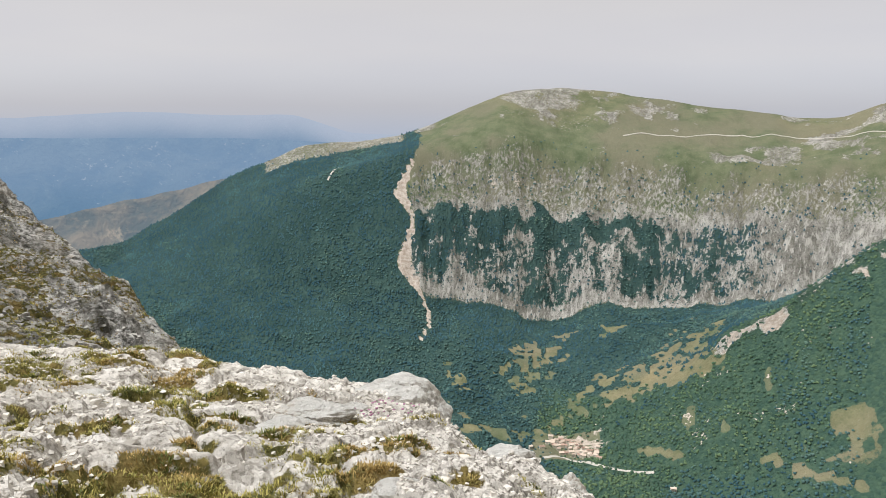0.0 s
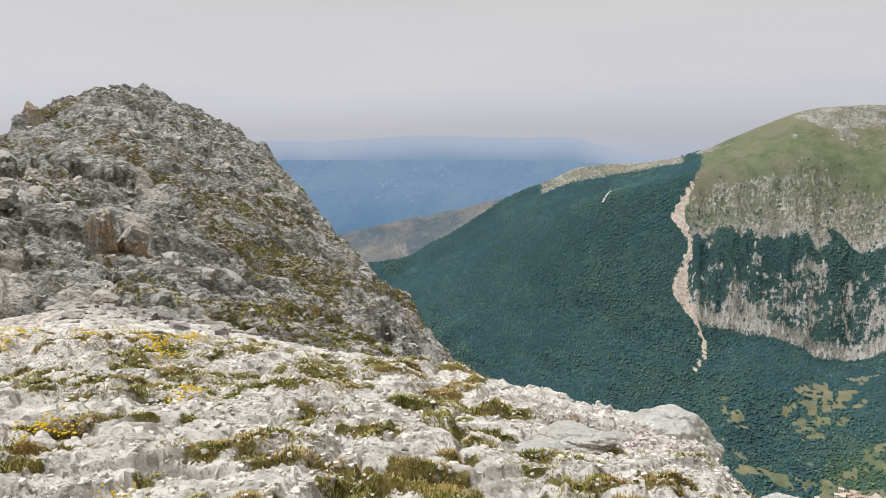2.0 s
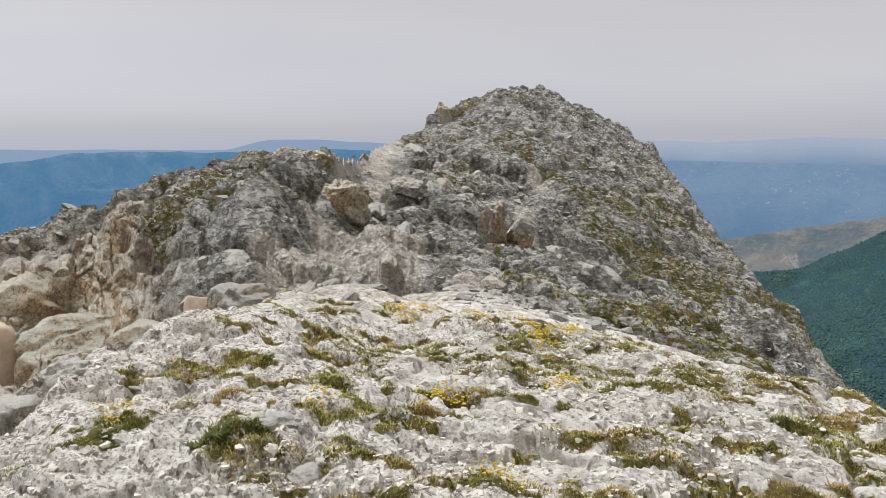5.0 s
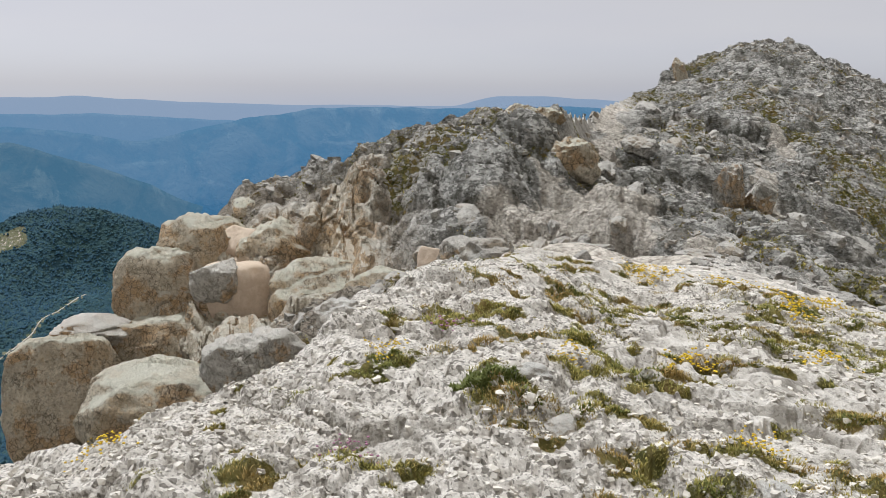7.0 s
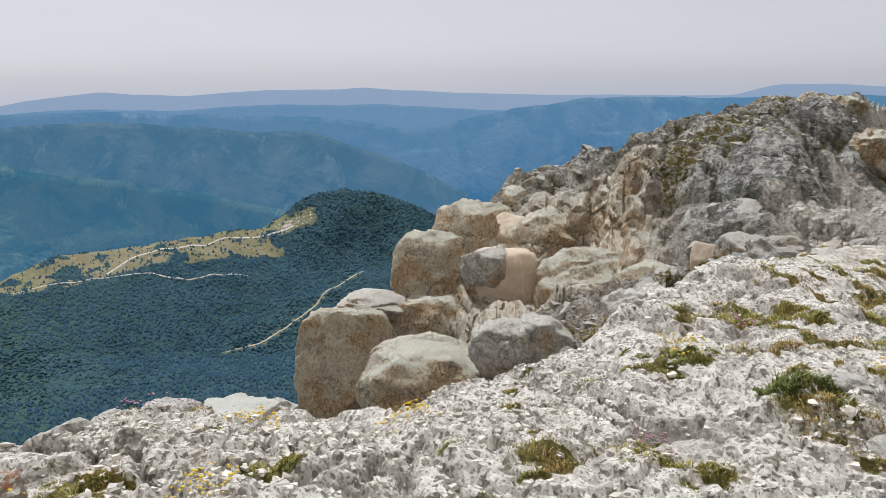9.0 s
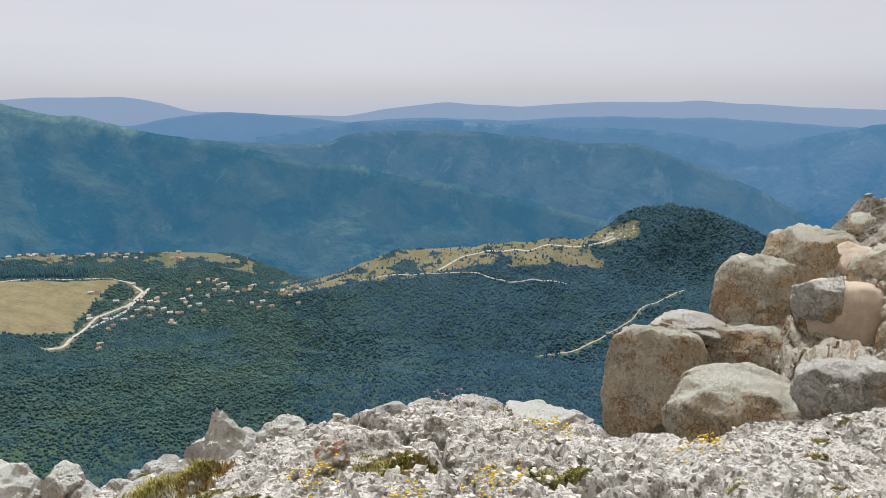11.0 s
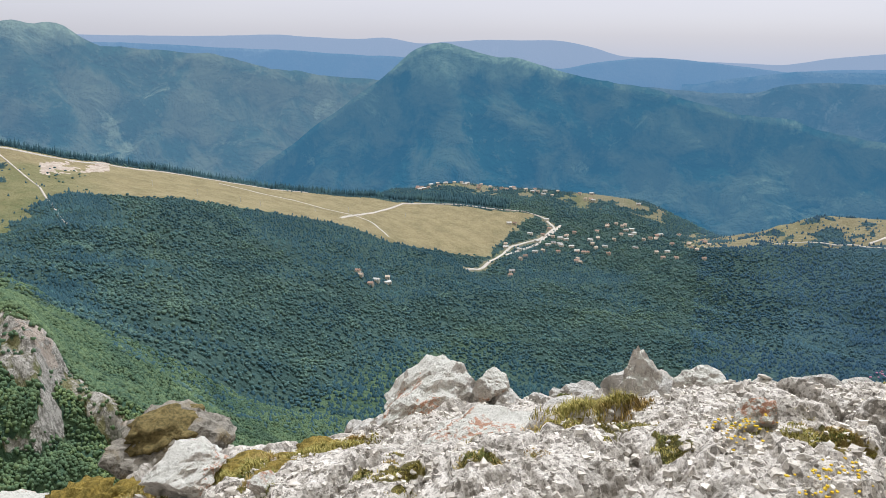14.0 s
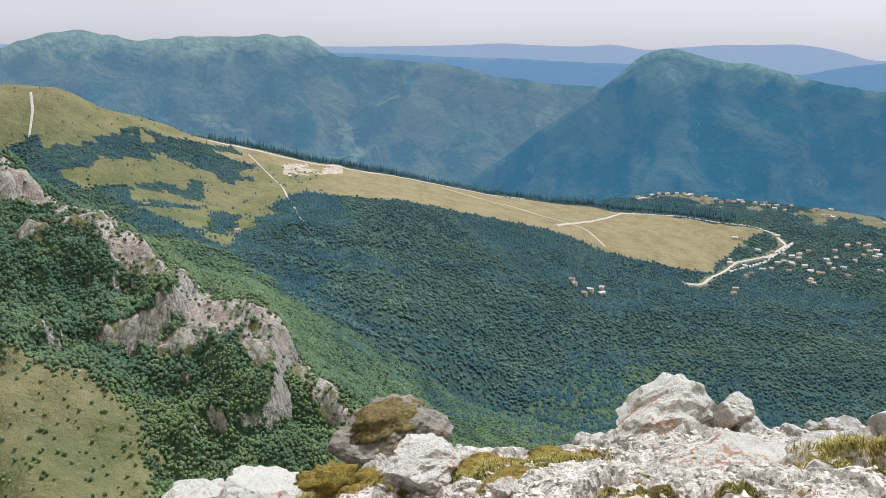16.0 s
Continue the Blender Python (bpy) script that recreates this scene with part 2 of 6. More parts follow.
def landscape():
    """Far slopes: woods, meadows, dry grass, ribbed rock and scree, by cover attributes."""
    s = Shade("landscape", 0.95)
    far, mid, fine = s.noise(0.004, 5), s.noise(0.02, 6, 0.62), s.noise(0.09, 5, 0.65)
    ribs = s.noise(0.045, 6, 0.66, s.stretch(1, 1, 0.22))
    thin = s.noise(0.11, 5, 0.7, s.stretch(1, 1, 0.12))
    gully = s.t.nodes.new("ShaderNodeCombineXYZ")
    s.put(gully.inputs[0], s.calc("MULTIPLY_ADD", s.attr("rank"), 3.0, s.calc("MULTIPLY", s.attr("bearing"), 4.2)))
    s.put(gully.inputs[1], s.calc("MULTIPLY", s.attr("rank"), 13.0))
    streak = s.noise(1.0, 6, 0.68, gully.outputs[0], 0.5)
    streak = s.mix(s.span(s.attr("rank"), 9.3, 9.6), thin, streak)
    crag = s.noise(0.22, 7, 0.74, warp=0.5)
    green = s.mix(s.span(mid, 0.3, 0.7), (0.092, 0.119, 0.062), (0.160, 0.175, 0.102))
    green = s.mix(s.span(far, 0.40, 0.60, 0.0, 0.75), green, (0.19, 0.178, 0.125))
    green = s.mix(s.span(s.attr("bearing"), 135.0, 148.0, 0.0, 0.75), green, s.mix(s.span(mid, 0.35, 0.65), (0.118, 0.138, 0.052), (0.182, 0.184, 0.078)))
    gold = s.mix(s.span(s.calc("ADD", mid, s.calc("MULTIPLY", fine, 0.5)), 0.5, 0.95), (0.20, 0.172, 0.092), (0.30, 0.257, 0.145))
    tone = s.mix(s.attr("gold"), green, gold)
    tone = s.mix(s.span(crag, 0.55, 0.66, 0.0, 0.45), tone, (0.30, 0.28, 0.22))
    tone = s.mix(s.span(crag, 0.33, 0.42, 0.5, 0.0), tone, (0.062, 0.085, 0.042))
    stone = s.mix(s.span(ribs, 0.34, 0.62), (0.29, 0.28, 0.258), (0.47, 0.452, 0.415))
    stone = s.mix(s.span(crag, 0.40, 0.50, 0.75, 0.0), stone, (0.10, 0.098, 0.08))
    stone = s.mix(s.span(crag, 0.54, 0.64, 0.0, 0.6), stone, (0.44, 0.425, 0.39))
    stone = s.mix(s.span(s.noise(0.013, 5, 0.6, s.stretch(1, 1, 0.3)), 0.40, 0.60), s.mix(1.0, stone, (0.62, 0.62, 0.60), "MULTIPLY"), stone)
    stone = s.mix(s.span(s.attr("rank"), 9.3, 9.6, 0.85, 0.0), stone, s.mix(s.span(crag, 0.42, 0.58), (0.26, 0.25, 0.225), (0.55, 0.53, 0.49)))
    stone = s.mix(s.calc("MULTIPLY", s.span(streak, 0.53, 0.60), s.span(s.attr("rank"), 10.45, 10.62, 0.9, 0.45)), stone, (0.50, 0.48, 0.44))
    stone = s.mix(s.span(streak, 0.36, 0.46, 0.55, 0.0), stone, (0.12, 0.12, 0.085))
    tone = s.mix(s.span(s.calc("ADD", s.attr("rock"), s.calc("MULTIPLY_ADD", thin, 1.5, -0.75)), 0.36, 0.62), tone, stone)
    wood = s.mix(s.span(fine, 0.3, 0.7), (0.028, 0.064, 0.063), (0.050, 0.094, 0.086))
    # canopy tinted bluer on bearings 60 to 108: haze put into the colour
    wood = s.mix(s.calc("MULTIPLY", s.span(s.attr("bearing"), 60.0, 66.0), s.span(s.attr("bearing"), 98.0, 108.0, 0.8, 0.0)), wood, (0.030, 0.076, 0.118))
    crown = s.cells(0.115, "F1", "Distance")
    tint = s.t.nodes.new("ShaderNodeSeparateColor")
    s.t.links.new(s.cells(0.115, "F1", "Color"), tint.inputs[0])
    wood = s.mix(s.span(tint.outputs[0], 0.2, 1.0, 0.0, 0.4), wood, (0.075, 0.125, 0.098))
    wood = s.mix(s.span(s.noise(0.008, 6, 0.65), 0.42, 0.56, 0.5, 0.0), wood, (0.024, 0.056, 0.056))
    wood = s.mix(s.calc("MINIMUM", s.calc("MAXIMUM", s.span(s.attr("rank"), 8.3, 9.0), s.span(s.attr("bearing"), 118.0, 132.0, 1.0, 0.0)), s.calc("MAXIMUM", s.span(s.attr("rank"), 9.0, 9.1), s.span(s.attr("bearing"), -9.0, -7.0, 0.45, 1.0))), s.mix(s.span(s.calc("MULTIPLY_ADD", tint.outputs[1], 0.5, s.calc("MULTIPLY", fine, 0.5)), 0.25, 0.72), (0.040, 0.080, 0.050), (0.082, 0.132, 0.070)), wood)
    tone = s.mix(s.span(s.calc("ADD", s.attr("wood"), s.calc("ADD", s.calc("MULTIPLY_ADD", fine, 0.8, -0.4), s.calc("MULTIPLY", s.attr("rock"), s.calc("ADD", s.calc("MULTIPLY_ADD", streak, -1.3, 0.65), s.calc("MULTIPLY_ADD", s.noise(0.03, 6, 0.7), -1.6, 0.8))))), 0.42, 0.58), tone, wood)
    scree = s.mix(s.span(fine, 0.3, 0.7), (0.33, 0.27, 0.22), (0.57, 0.505, 0.44))
    tone = s.mix(s.span(s.calc("ADD", s.attr("pale"), s.calc("MULTIPLY_ADD", fine, 1.4, -0.7)), 0.46, 0.58), tone, scree)
    s.bump(s.calc("MULTIPLY", s.span(crown, 0.0, 0.75, 1.0, 0.0), s.attr("wood")), 3.5, 0.7)
    s.bump(ribs, 14.0, 0.6)
    s.bump(s.calc("MULTIPLY", streak, s.attr("rock")), 16.0, 0.8)
    s.bump(s.calc("MULTIPLY", crag, s.attr("rock")), 3.0, 0.8)
    s.bump(s.noise(0.35, 5, 0.7), 1.2, 0.7)
    return s.colour(tone)


def hazy_distance(name, low, high, glow, glow_far, d0, d1, treeline=None, specks=0.0):
    """A backdrop range whose blue haze is put in as emission, paler with distance. Bare grass above the treeline,
    specks of far towns.
    """
    s = Shade(name, 1.0)
    s.b.inputs["Specular IOR Level"].default_value = 0.0
    n = s.noise(0.005, 6, 0.62, warp=0.4)
    f = s.noise(0.025, 6, 0.66)
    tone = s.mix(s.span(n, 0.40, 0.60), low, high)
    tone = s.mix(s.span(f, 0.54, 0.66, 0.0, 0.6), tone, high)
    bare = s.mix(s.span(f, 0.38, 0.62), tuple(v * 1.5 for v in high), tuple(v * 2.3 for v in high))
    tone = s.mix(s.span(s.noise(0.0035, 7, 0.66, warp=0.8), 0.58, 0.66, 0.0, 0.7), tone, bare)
    if treeline is not None:
        z = s.t.nodes.new("ShaderNodeSeparateXYZ")
        s.t.links.new(s.pos, z.inputs[0])
        tone = s.mix(s.span(s.calc("MULTIPLY_ADD", n, 320.0, z.outputs["Z"]), treeline + 130, treeline + 210, 0.0, 0.85), tone, bare)
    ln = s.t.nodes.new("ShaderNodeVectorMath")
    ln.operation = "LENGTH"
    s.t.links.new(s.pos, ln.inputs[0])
    # haze as glowing colour, blending to a paler one with distance
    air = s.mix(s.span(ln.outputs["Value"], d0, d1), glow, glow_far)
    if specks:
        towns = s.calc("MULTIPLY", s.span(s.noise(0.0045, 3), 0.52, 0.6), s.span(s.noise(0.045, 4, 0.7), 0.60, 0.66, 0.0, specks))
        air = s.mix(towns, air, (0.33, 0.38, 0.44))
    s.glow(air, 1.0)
    s.bump(n, 90.0, 0.8)
    s.bump(f, 25.0, 0.8)
    return s.colour(tone)


def foliage(name, dark, lit, blue, fresh):
    """Tree crowns: each its own tint, with broad stands of darker and fresher wood."""
    s = Shade(name, 0.95)
    stands = s.noise(0.0042, 6, 0.66, warp=0.6)
    clumps = s.noise(0.021, 5, 0.68, warp=0.4)
    tone = s.mix(s.island(), dark, lit)
    tone = s.mix(s.span(stands, 0.40, 0.52, 0.8, 0.0), tone, blue)
    tone = s.mix(s.span(stands, 0.53, 0.64, 0.0, 0.7), tone, fresh)
    tone = s.mix(s.span(clumps, 0.36, 0.48, 0.65, 0.0), tone, tuple(v * 0.78 for v in blue))
    tone = s.mix(s.span(clumps, 0.55, 0.66, 0.0, 0.55), tone, tuple(v * 1.3 for v in fresh))
    return s.colour(tone)


def plain(name, a, b, scale=4.0, rough=0.85, bump=0.0, random_tint=0.0, per="island"):
    s = Shade(name, rough)
    tone = s.mix(s.span(s.noise(scale, 6, 0.62), 0.32, 0.68), a, b)
    if random_tint:
        r = s.island() if per == "island" else s.each()
        dark = tuple(c * (1 - random_tint) for c in a)
        lit = tuple(min(0.9, c * (1 + random_tint * 0.7)) for c in b)
        tone = s.mix(0.7, tone, s.mix(r, dark, lit))
    if bump:
        s.bump(s.noise(scale * 2, 6, 0.65), bump)
    return s.colour(tone)


def boulder_stone(name, light, dark, ochre, scale=1.0, lichen=0.0, crown=0.9, breaks=False, pits=0.0, rough=1.0):
    """Limestone blocks: weathered tops with sunlit paleness put into the colour, sides with a net of fine cracks and
    ochre stains.
    """
    s = Shade(name, 0.9)
    a, b, c = s.noise(0.5 * scale, 6, 0.65), s.noise(2.4 * scale, 8, 0.70, warp=0.3), s.noise(9 * scale, 7, 0.74)
    tone = s.mix(s.span(b, 0.38, 0.60), dark, light)
    tone = s.mix(s.span(a, 0.5, 0.62, 0.0, 0.75), tone, ochre)
    tone = s.mix(s.span(c, 0.40, 0.48, 0.5 * rough, 0.0), tone, tuple(v * 0.5 for v in dark))
    tone = s.mix(s.span(c, 0.55, 0.64, 0.0, 0.6 * rough), tone, tuple(min(0.7, v * 1.2) for v in light))
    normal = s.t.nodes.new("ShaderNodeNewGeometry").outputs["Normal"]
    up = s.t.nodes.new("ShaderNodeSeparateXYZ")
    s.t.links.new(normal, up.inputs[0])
    # upward faces painted paler, adding the brightness of sun-struck tops
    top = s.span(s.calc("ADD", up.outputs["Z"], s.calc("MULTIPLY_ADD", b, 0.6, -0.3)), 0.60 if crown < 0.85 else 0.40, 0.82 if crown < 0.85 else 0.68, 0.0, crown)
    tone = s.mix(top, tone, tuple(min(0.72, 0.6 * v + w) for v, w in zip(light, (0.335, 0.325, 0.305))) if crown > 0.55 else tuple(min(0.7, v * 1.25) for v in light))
    if pits:
        web, net = s.blocks(6.0, 1.6, 0.8)
        web2, net2 = s.blocks(17.0, 1.6, 0.8)
        worn = s.calc("MULTIPLY", s.span(s.noise(1.3, 6, 0.7), 0.44, 0.62, 0.0, 1.0), s.calc("SUBTRACT", 1.0, top))
        stain = s.calc("MULTIPLY", s.span(s.noise(0.8, 6, 0.68), 0.48, 0.55), s.calc("SUBTRACT", 1.0, top))
        tone = s.mix(s.calc("MULTIPLY", stain, s.span(b, 0.40, 0.56, 0.25, 0.85)), tone, (0.60, 0.40, 0.215))
        worn = s.calc("MAXIMUM", worn, stain)
        tone = s.mix(s.calc("MULTIPLY", s.span(net, 0.0, 0.09, pits, 0.0), worn), tone, (0.13, 0.108, 0.08))
        tone = s.mix(s.calc("MULTIPLY", s.span(net2, 0.0, 0.12, pits * 0.6, 0.0), worn), tone, (0.17, 0.14, 0.105))
        tone = s.mix(s.calc("MULTIPLY", s.span(web2, 0.0, 0.9, 0.12, 0.0), s.calc("SUBTRACT", 1.0, top)), tone, tuple(v * 0.5 for v in dark))
        s.bump(s.calc("ADD", s.calc("MULTIPLY", web, 0.5), s.span(net, 0.0, 0.12)), 0.04, 0.7)
        s.bump(s.calc("ADD", web2, s.span(net2, 0.0, 0.15)), 0.02, 0.8)
    if lichen:
        tone = s.mix(s.calc("MULTIPLY", s.span(a, 0.575, 0.605), s.span(c, 0.49, 0.54, 0.0, lichen)), tone, (0.48, 0.17, 0.05))
    if breaks:
        tone = s.mix(s.attr("weathered"), tone, s.mix(s.span(b, 0.4, 0.6), (0.25, 0.238, 0.217), (0.56, 0.54, 0.505)))
        scar = s.span(s.attr("fresh"), 0.4, 0.6)
        tone = s.mix(scar, tone, s.mix(s.span(b, 0.35, 0.65), (0.50, 0.40, 0.30), (0.63, 0.53, 0.42)))
        a, b, c = (s.mix(scar, v, s.mix(0.75, v, (0.5, 0.5, 0.5))) for v in (a, b, c))
    s.bump(a, 0.35 / scale, 0.6 * rough)
    s.bump(b, 0.16 / scale, 0.9 * rough)
    s.bump(c, 0.06 / scale, 1.0 * rough)
    return s.colour(tone)


def grass_blades():
    """Dry mountain grass: olive to straw blades, some tufts turned rust."""
    s = Shade("grass_blade", 0.8)
    tone = s.mix(s.island(), (0.185, 0.185, 0.042), (0.56, 0.49, 0.165))
    tone = s.mix(s.span(s.noise(1.6, 3), 0.47, 0.58, 0.0, 0.8), tone, s.mix(s.island(), (0.25, 0.165, 0.06), (0.54, 0.38, 0.155)))
    tone = s.mix(s.span(s.noise(0.9, 3), 0.38, 0.46, 0.6, 0.0), tone, (0.19, 0.215, 0.055))
    return s.colour(tone)


LIMESTONE = limestone_ground()
LANDSCAPE = landscape()
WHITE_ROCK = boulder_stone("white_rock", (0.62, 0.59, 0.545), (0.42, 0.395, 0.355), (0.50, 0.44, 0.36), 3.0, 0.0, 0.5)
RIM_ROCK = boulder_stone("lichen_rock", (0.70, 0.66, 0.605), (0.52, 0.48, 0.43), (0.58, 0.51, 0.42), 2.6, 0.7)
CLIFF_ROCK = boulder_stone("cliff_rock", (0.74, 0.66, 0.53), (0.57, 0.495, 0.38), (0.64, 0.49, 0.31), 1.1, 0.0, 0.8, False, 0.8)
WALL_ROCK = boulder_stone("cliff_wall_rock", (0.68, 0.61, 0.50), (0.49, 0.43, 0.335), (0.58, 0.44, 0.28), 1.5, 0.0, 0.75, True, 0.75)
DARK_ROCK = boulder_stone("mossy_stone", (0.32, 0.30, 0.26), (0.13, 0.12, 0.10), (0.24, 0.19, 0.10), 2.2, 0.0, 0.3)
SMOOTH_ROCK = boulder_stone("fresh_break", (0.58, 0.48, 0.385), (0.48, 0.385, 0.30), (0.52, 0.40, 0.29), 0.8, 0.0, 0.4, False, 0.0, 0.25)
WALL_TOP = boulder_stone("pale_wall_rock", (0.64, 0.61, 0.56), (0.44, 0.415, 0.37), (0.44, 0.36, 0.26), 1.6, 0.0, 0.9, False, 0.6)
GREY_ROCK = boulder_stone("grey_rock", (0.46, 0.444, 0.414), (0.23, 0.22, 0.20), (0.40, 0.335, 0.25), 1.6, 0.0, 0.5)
GRAVEL = plain("gravel_stone", (0.47, 0.44, 0.39), (0.70, 0.665, 0.61), 14, 0.92, 0.01, 0.38)
# TREES and PINES lean blue, with distant haze put into their base colours
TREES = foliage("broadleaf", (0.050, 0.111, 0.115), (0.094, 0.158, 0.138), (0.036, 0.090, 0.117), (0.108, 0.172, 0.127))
BUSHES = foliage("fresh_broadleaf", (0.084, 0.142, 0.074), (0.168, 0.226, 0.098), (0.080, 0.136, 0.082), (0.172, 0.226, 0.096))
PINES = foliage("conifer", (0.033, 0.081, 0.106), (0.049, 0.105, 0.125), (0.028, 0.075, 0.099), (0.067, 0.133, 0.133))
BEECHES = foliage("green_broadleaf", (0.066, 0.122, 0.074), (0.128, 0.186, 0.098), (0.056, 0.110, 0.080), (0.136, 0.194, 0.096))
# bluer copies for the haziest woods: the haze is in the foliage colour
HAZED_PINES = foliage("hazed_conifer", (0.031, 0.077, 0.124), (0.044, 0.096, 0.141), (0.027, 0.070, 0.115), (0.055, 0.115, 0.140))
HAZED_TREES = foliage("hazed_broadleaf", (0.032, 0.085, 0.125), (0.058, 0.118, 0.150), (0.028, 0.077, 0.120), (0.064, 0.128, 0.140))
GRASS = grass_blades()
HERB = plain("green_herb", (0.10, 0.13, 0.035), (0.20, 0.22, 0.07), 5, 0.8, 0.0, 0.4)
YELLOW = plain("yellow_petal", (0.62, 0.42, 0.02), (0.78, 0.58, 0.04), 30, 0.7)
PINK = plain("pink_petal", (0.34, 0.16, 0.26), (0.46, 0.26, 0.36), 30, 0.7)
MOSS = plain("moss", (0.17, 0.135, 0.03), (0.40, 0.30, 0.07), 22, 0.95, 0.05)
BROWN_MOSS = plain("brown_moss", (0.10, 0.085, 0.035), (0.26, 0.205, 0.085), 12, 0.95, 0.05)
ROAD = plain("gravel_road", (0.44, 0.41, 0.37), (0.58, 0.55, 0.505), 0.2, 0.95)
PLASTER = plain("plaster", (0.66, 0.58, 0.49), (0.78, 0.72, 0.64), 0.3, 0.9, 0.0, 0.3, "object")
TILES = plain("roof_tiles", (0.30, 0.205, 0.16), (0.40, 0.29, 0.235), 0.6, 0.9, 0.0, 0.35, "object")
GLASS_DARK = plain("window_dark", (0.03, 0.035, 0.04), (0.06, 0.065, 0.07), 2, 0.2)
STEEL = plain("galvanised_steel", (0.30, 0.31, 0.32), (0.42, 0.43, 0.44), 2, 0.5)

# ---- landforms ----
# The mountain country is lofted between landform lines (shelf, edge, dip, crest, valley, cliff foot, cliff top ...).
# Each line runs round the summit shelf as (bearing in degrees to the left of north, distance, height).
EYE_Z = 1.6
RAND = np.random.RandomState(7)
TABLE = RAND.rand(256)
PERM = RAND.permutation(256)


def value_noise(x, y, seed=0):
    xi, yi = np.floor(x).astype(int), np.floor(y).astype(int)
    u, v = x - xi, y - yi
    u, v = u * u * (3 - 2 * u), v * v * (3 - 2 * v)

    def h(i, j):
        return TABLE[PERM[(i + PERM[(j + seed * 31) & 255]) & 255]]

    a = h(xi, yi) * (1 - u) + h(xi + 1, yi) * u
    b = h(xi, yi + 1) * (1 - u) + h(xi + 1, yi + 1) * u
    return a * (1 - v) + b * v - 0.5


def fbm(x, y, octaves=4, seed=0, gain=0.5):
    """Fractal noise, about -0.5 to 0.5."""
    total, amp = 0.0, 1.0
    for k in range(octaves):
        c, s = math.cos(0.6 + k), math.sin(0.6 + k)
        total = total + amp * value_noise((c * x - s * y) * 2 ** k + 17.3 * k, (s * x + c * y) * 2 ** k - 9.1 * k, seed + k)
        amp *= gain
    return total * (1 - gain) / (1 - gain ** octaves) * 1.5


def ridged(x, y, octaves=4, seed=0):
    total, amp = 0.0, 1.0
    for k in range(octaves):
        total = total + amp * (1 - 4 * np.abs(value_noise(x * 2 ** k + 5.7 * k, y * 2 ** k, seed + k)))
        amp *= 0.5
    return total / 2 - 0.35


def climb(d, el):
    """The height of a point that lies el degrees above the level of the eye at distance d."""
    return EYE_Z + d * math.tan(radians(el))


# inner shelf
SHELF_LINE = [(-60, 3, -.25), (-13, 3.6, -.3), (0, 4.4, -.15), (12, 4.3, -.1), (29, 4.2, .05), (55, 4, .07), (66, 3.8, .06), (81, 3.4, .05),
     (96, 2.9, .15), (108, 3.3, .1), (117, 3.6, -.15), (129, 3.3, -.15), (142, 3.8, -.42), (150, 3.6, -.55), (172, 3, -.5), (200, 3, -.2)]
# edge of the shelf
EDGE_LINE = [(-60, 5, -1.2), (-13, 5.2, -.95), (-6, 6, -1.0), (-3.4, 6.2, -1.05), (-1, 6.4, -.75), (5, 6.8, -.65), (12.6, 7.6, -.72),
     (17, 8.5, -.85), (24, 8, -.55), (33, 8, -.4), (40, 9, -.4), (54, 8.5, -.15), (60, 7, .05), (66, 5.5, .08), (70, 5, -.1),
     (76, 4.6, -.15), (81.5, 4.4, -.22), (88, 4.8, -.36), (93, 5.1, -.42), (98, 5, -.36), (105, 4.9, -.4), (111, 4.9, -.38),
     (115, 5.1, -.5), (120, 5, -.66), (124, 5.6, -.97), (128, 6.9, -1.4), (133, 6.5, -1.58), (140, 6.3, -1.62), (147, 7, -1.95)]
# dip behind the edge
DIP_LINE = [(-60, 9, -7), (-3, 9, -6), (3, 9, -4), (12, 10, -3), (17, 12, -2.2), (24, 17, -3.2), (30, 18, -2.6), (36, 18, -2.1),
     (40, 20, -2.3), (50, 20, -2.4), (57, 17, -2.6), (63, 13, -3.2), (70, 12, -4.5), (78, 13, -5), (85, 13, -6), (90, 12, -7),
     (100, 9, -6), (130, 9, -5), (150, 12, -6), (172, 9, -6), (200, 9, -4)]
# lower flank of the knoll and of the outcrop
FLANK_LINE = [(-60, 30, -30), (0, 30, -26), (12, 28, -15), (17, 24, -8.5), (20, 25, -6.6), (24, 30, -5.9), (30, 34, -4.5), (36, 32, -2.8),
     (40, 30, -2.6), (45, 27, -1.8), (50, 24, -2.2), (57, 21, -2.4), (60, 21.5, -2.8), (63, 23, -3.8), (70, 25.5, -5.0), (76, 25, -6.2), (82, 24.5, -8.6),
     (88, 20, -11), (95, 25, -18), (130, 30, -20), (150, 30, -18), (172, 30, -18), (200, 20, -8)]
# crest of knoll and outcrop
KNOLL_CREST = [(-60, 60, -58), (0, 60, -52), (10, 50, -30), (14, 35, -14), (16.3, 32, -7.9), (18.5, 34, -6.9), (20.4, 37, -6.1), (23, 42, -5.3),
     (26, 50, -3.8), (28, 57, -1.5), (30, 63, .2), (32, 68, 1.85), (34.4, 73, 3.6), (36.7, 76, 4.65), (38.5, 77, 5.1), (40.7, 77, 4.6),
     (43.6, 72, 2.9), (45.3, 62, 1.3), (47.4, 50, .55), (49.6, 36, .15), (50.4, 29.5, .75), (52.7, 28.8, .85), (56, 29, .8)]
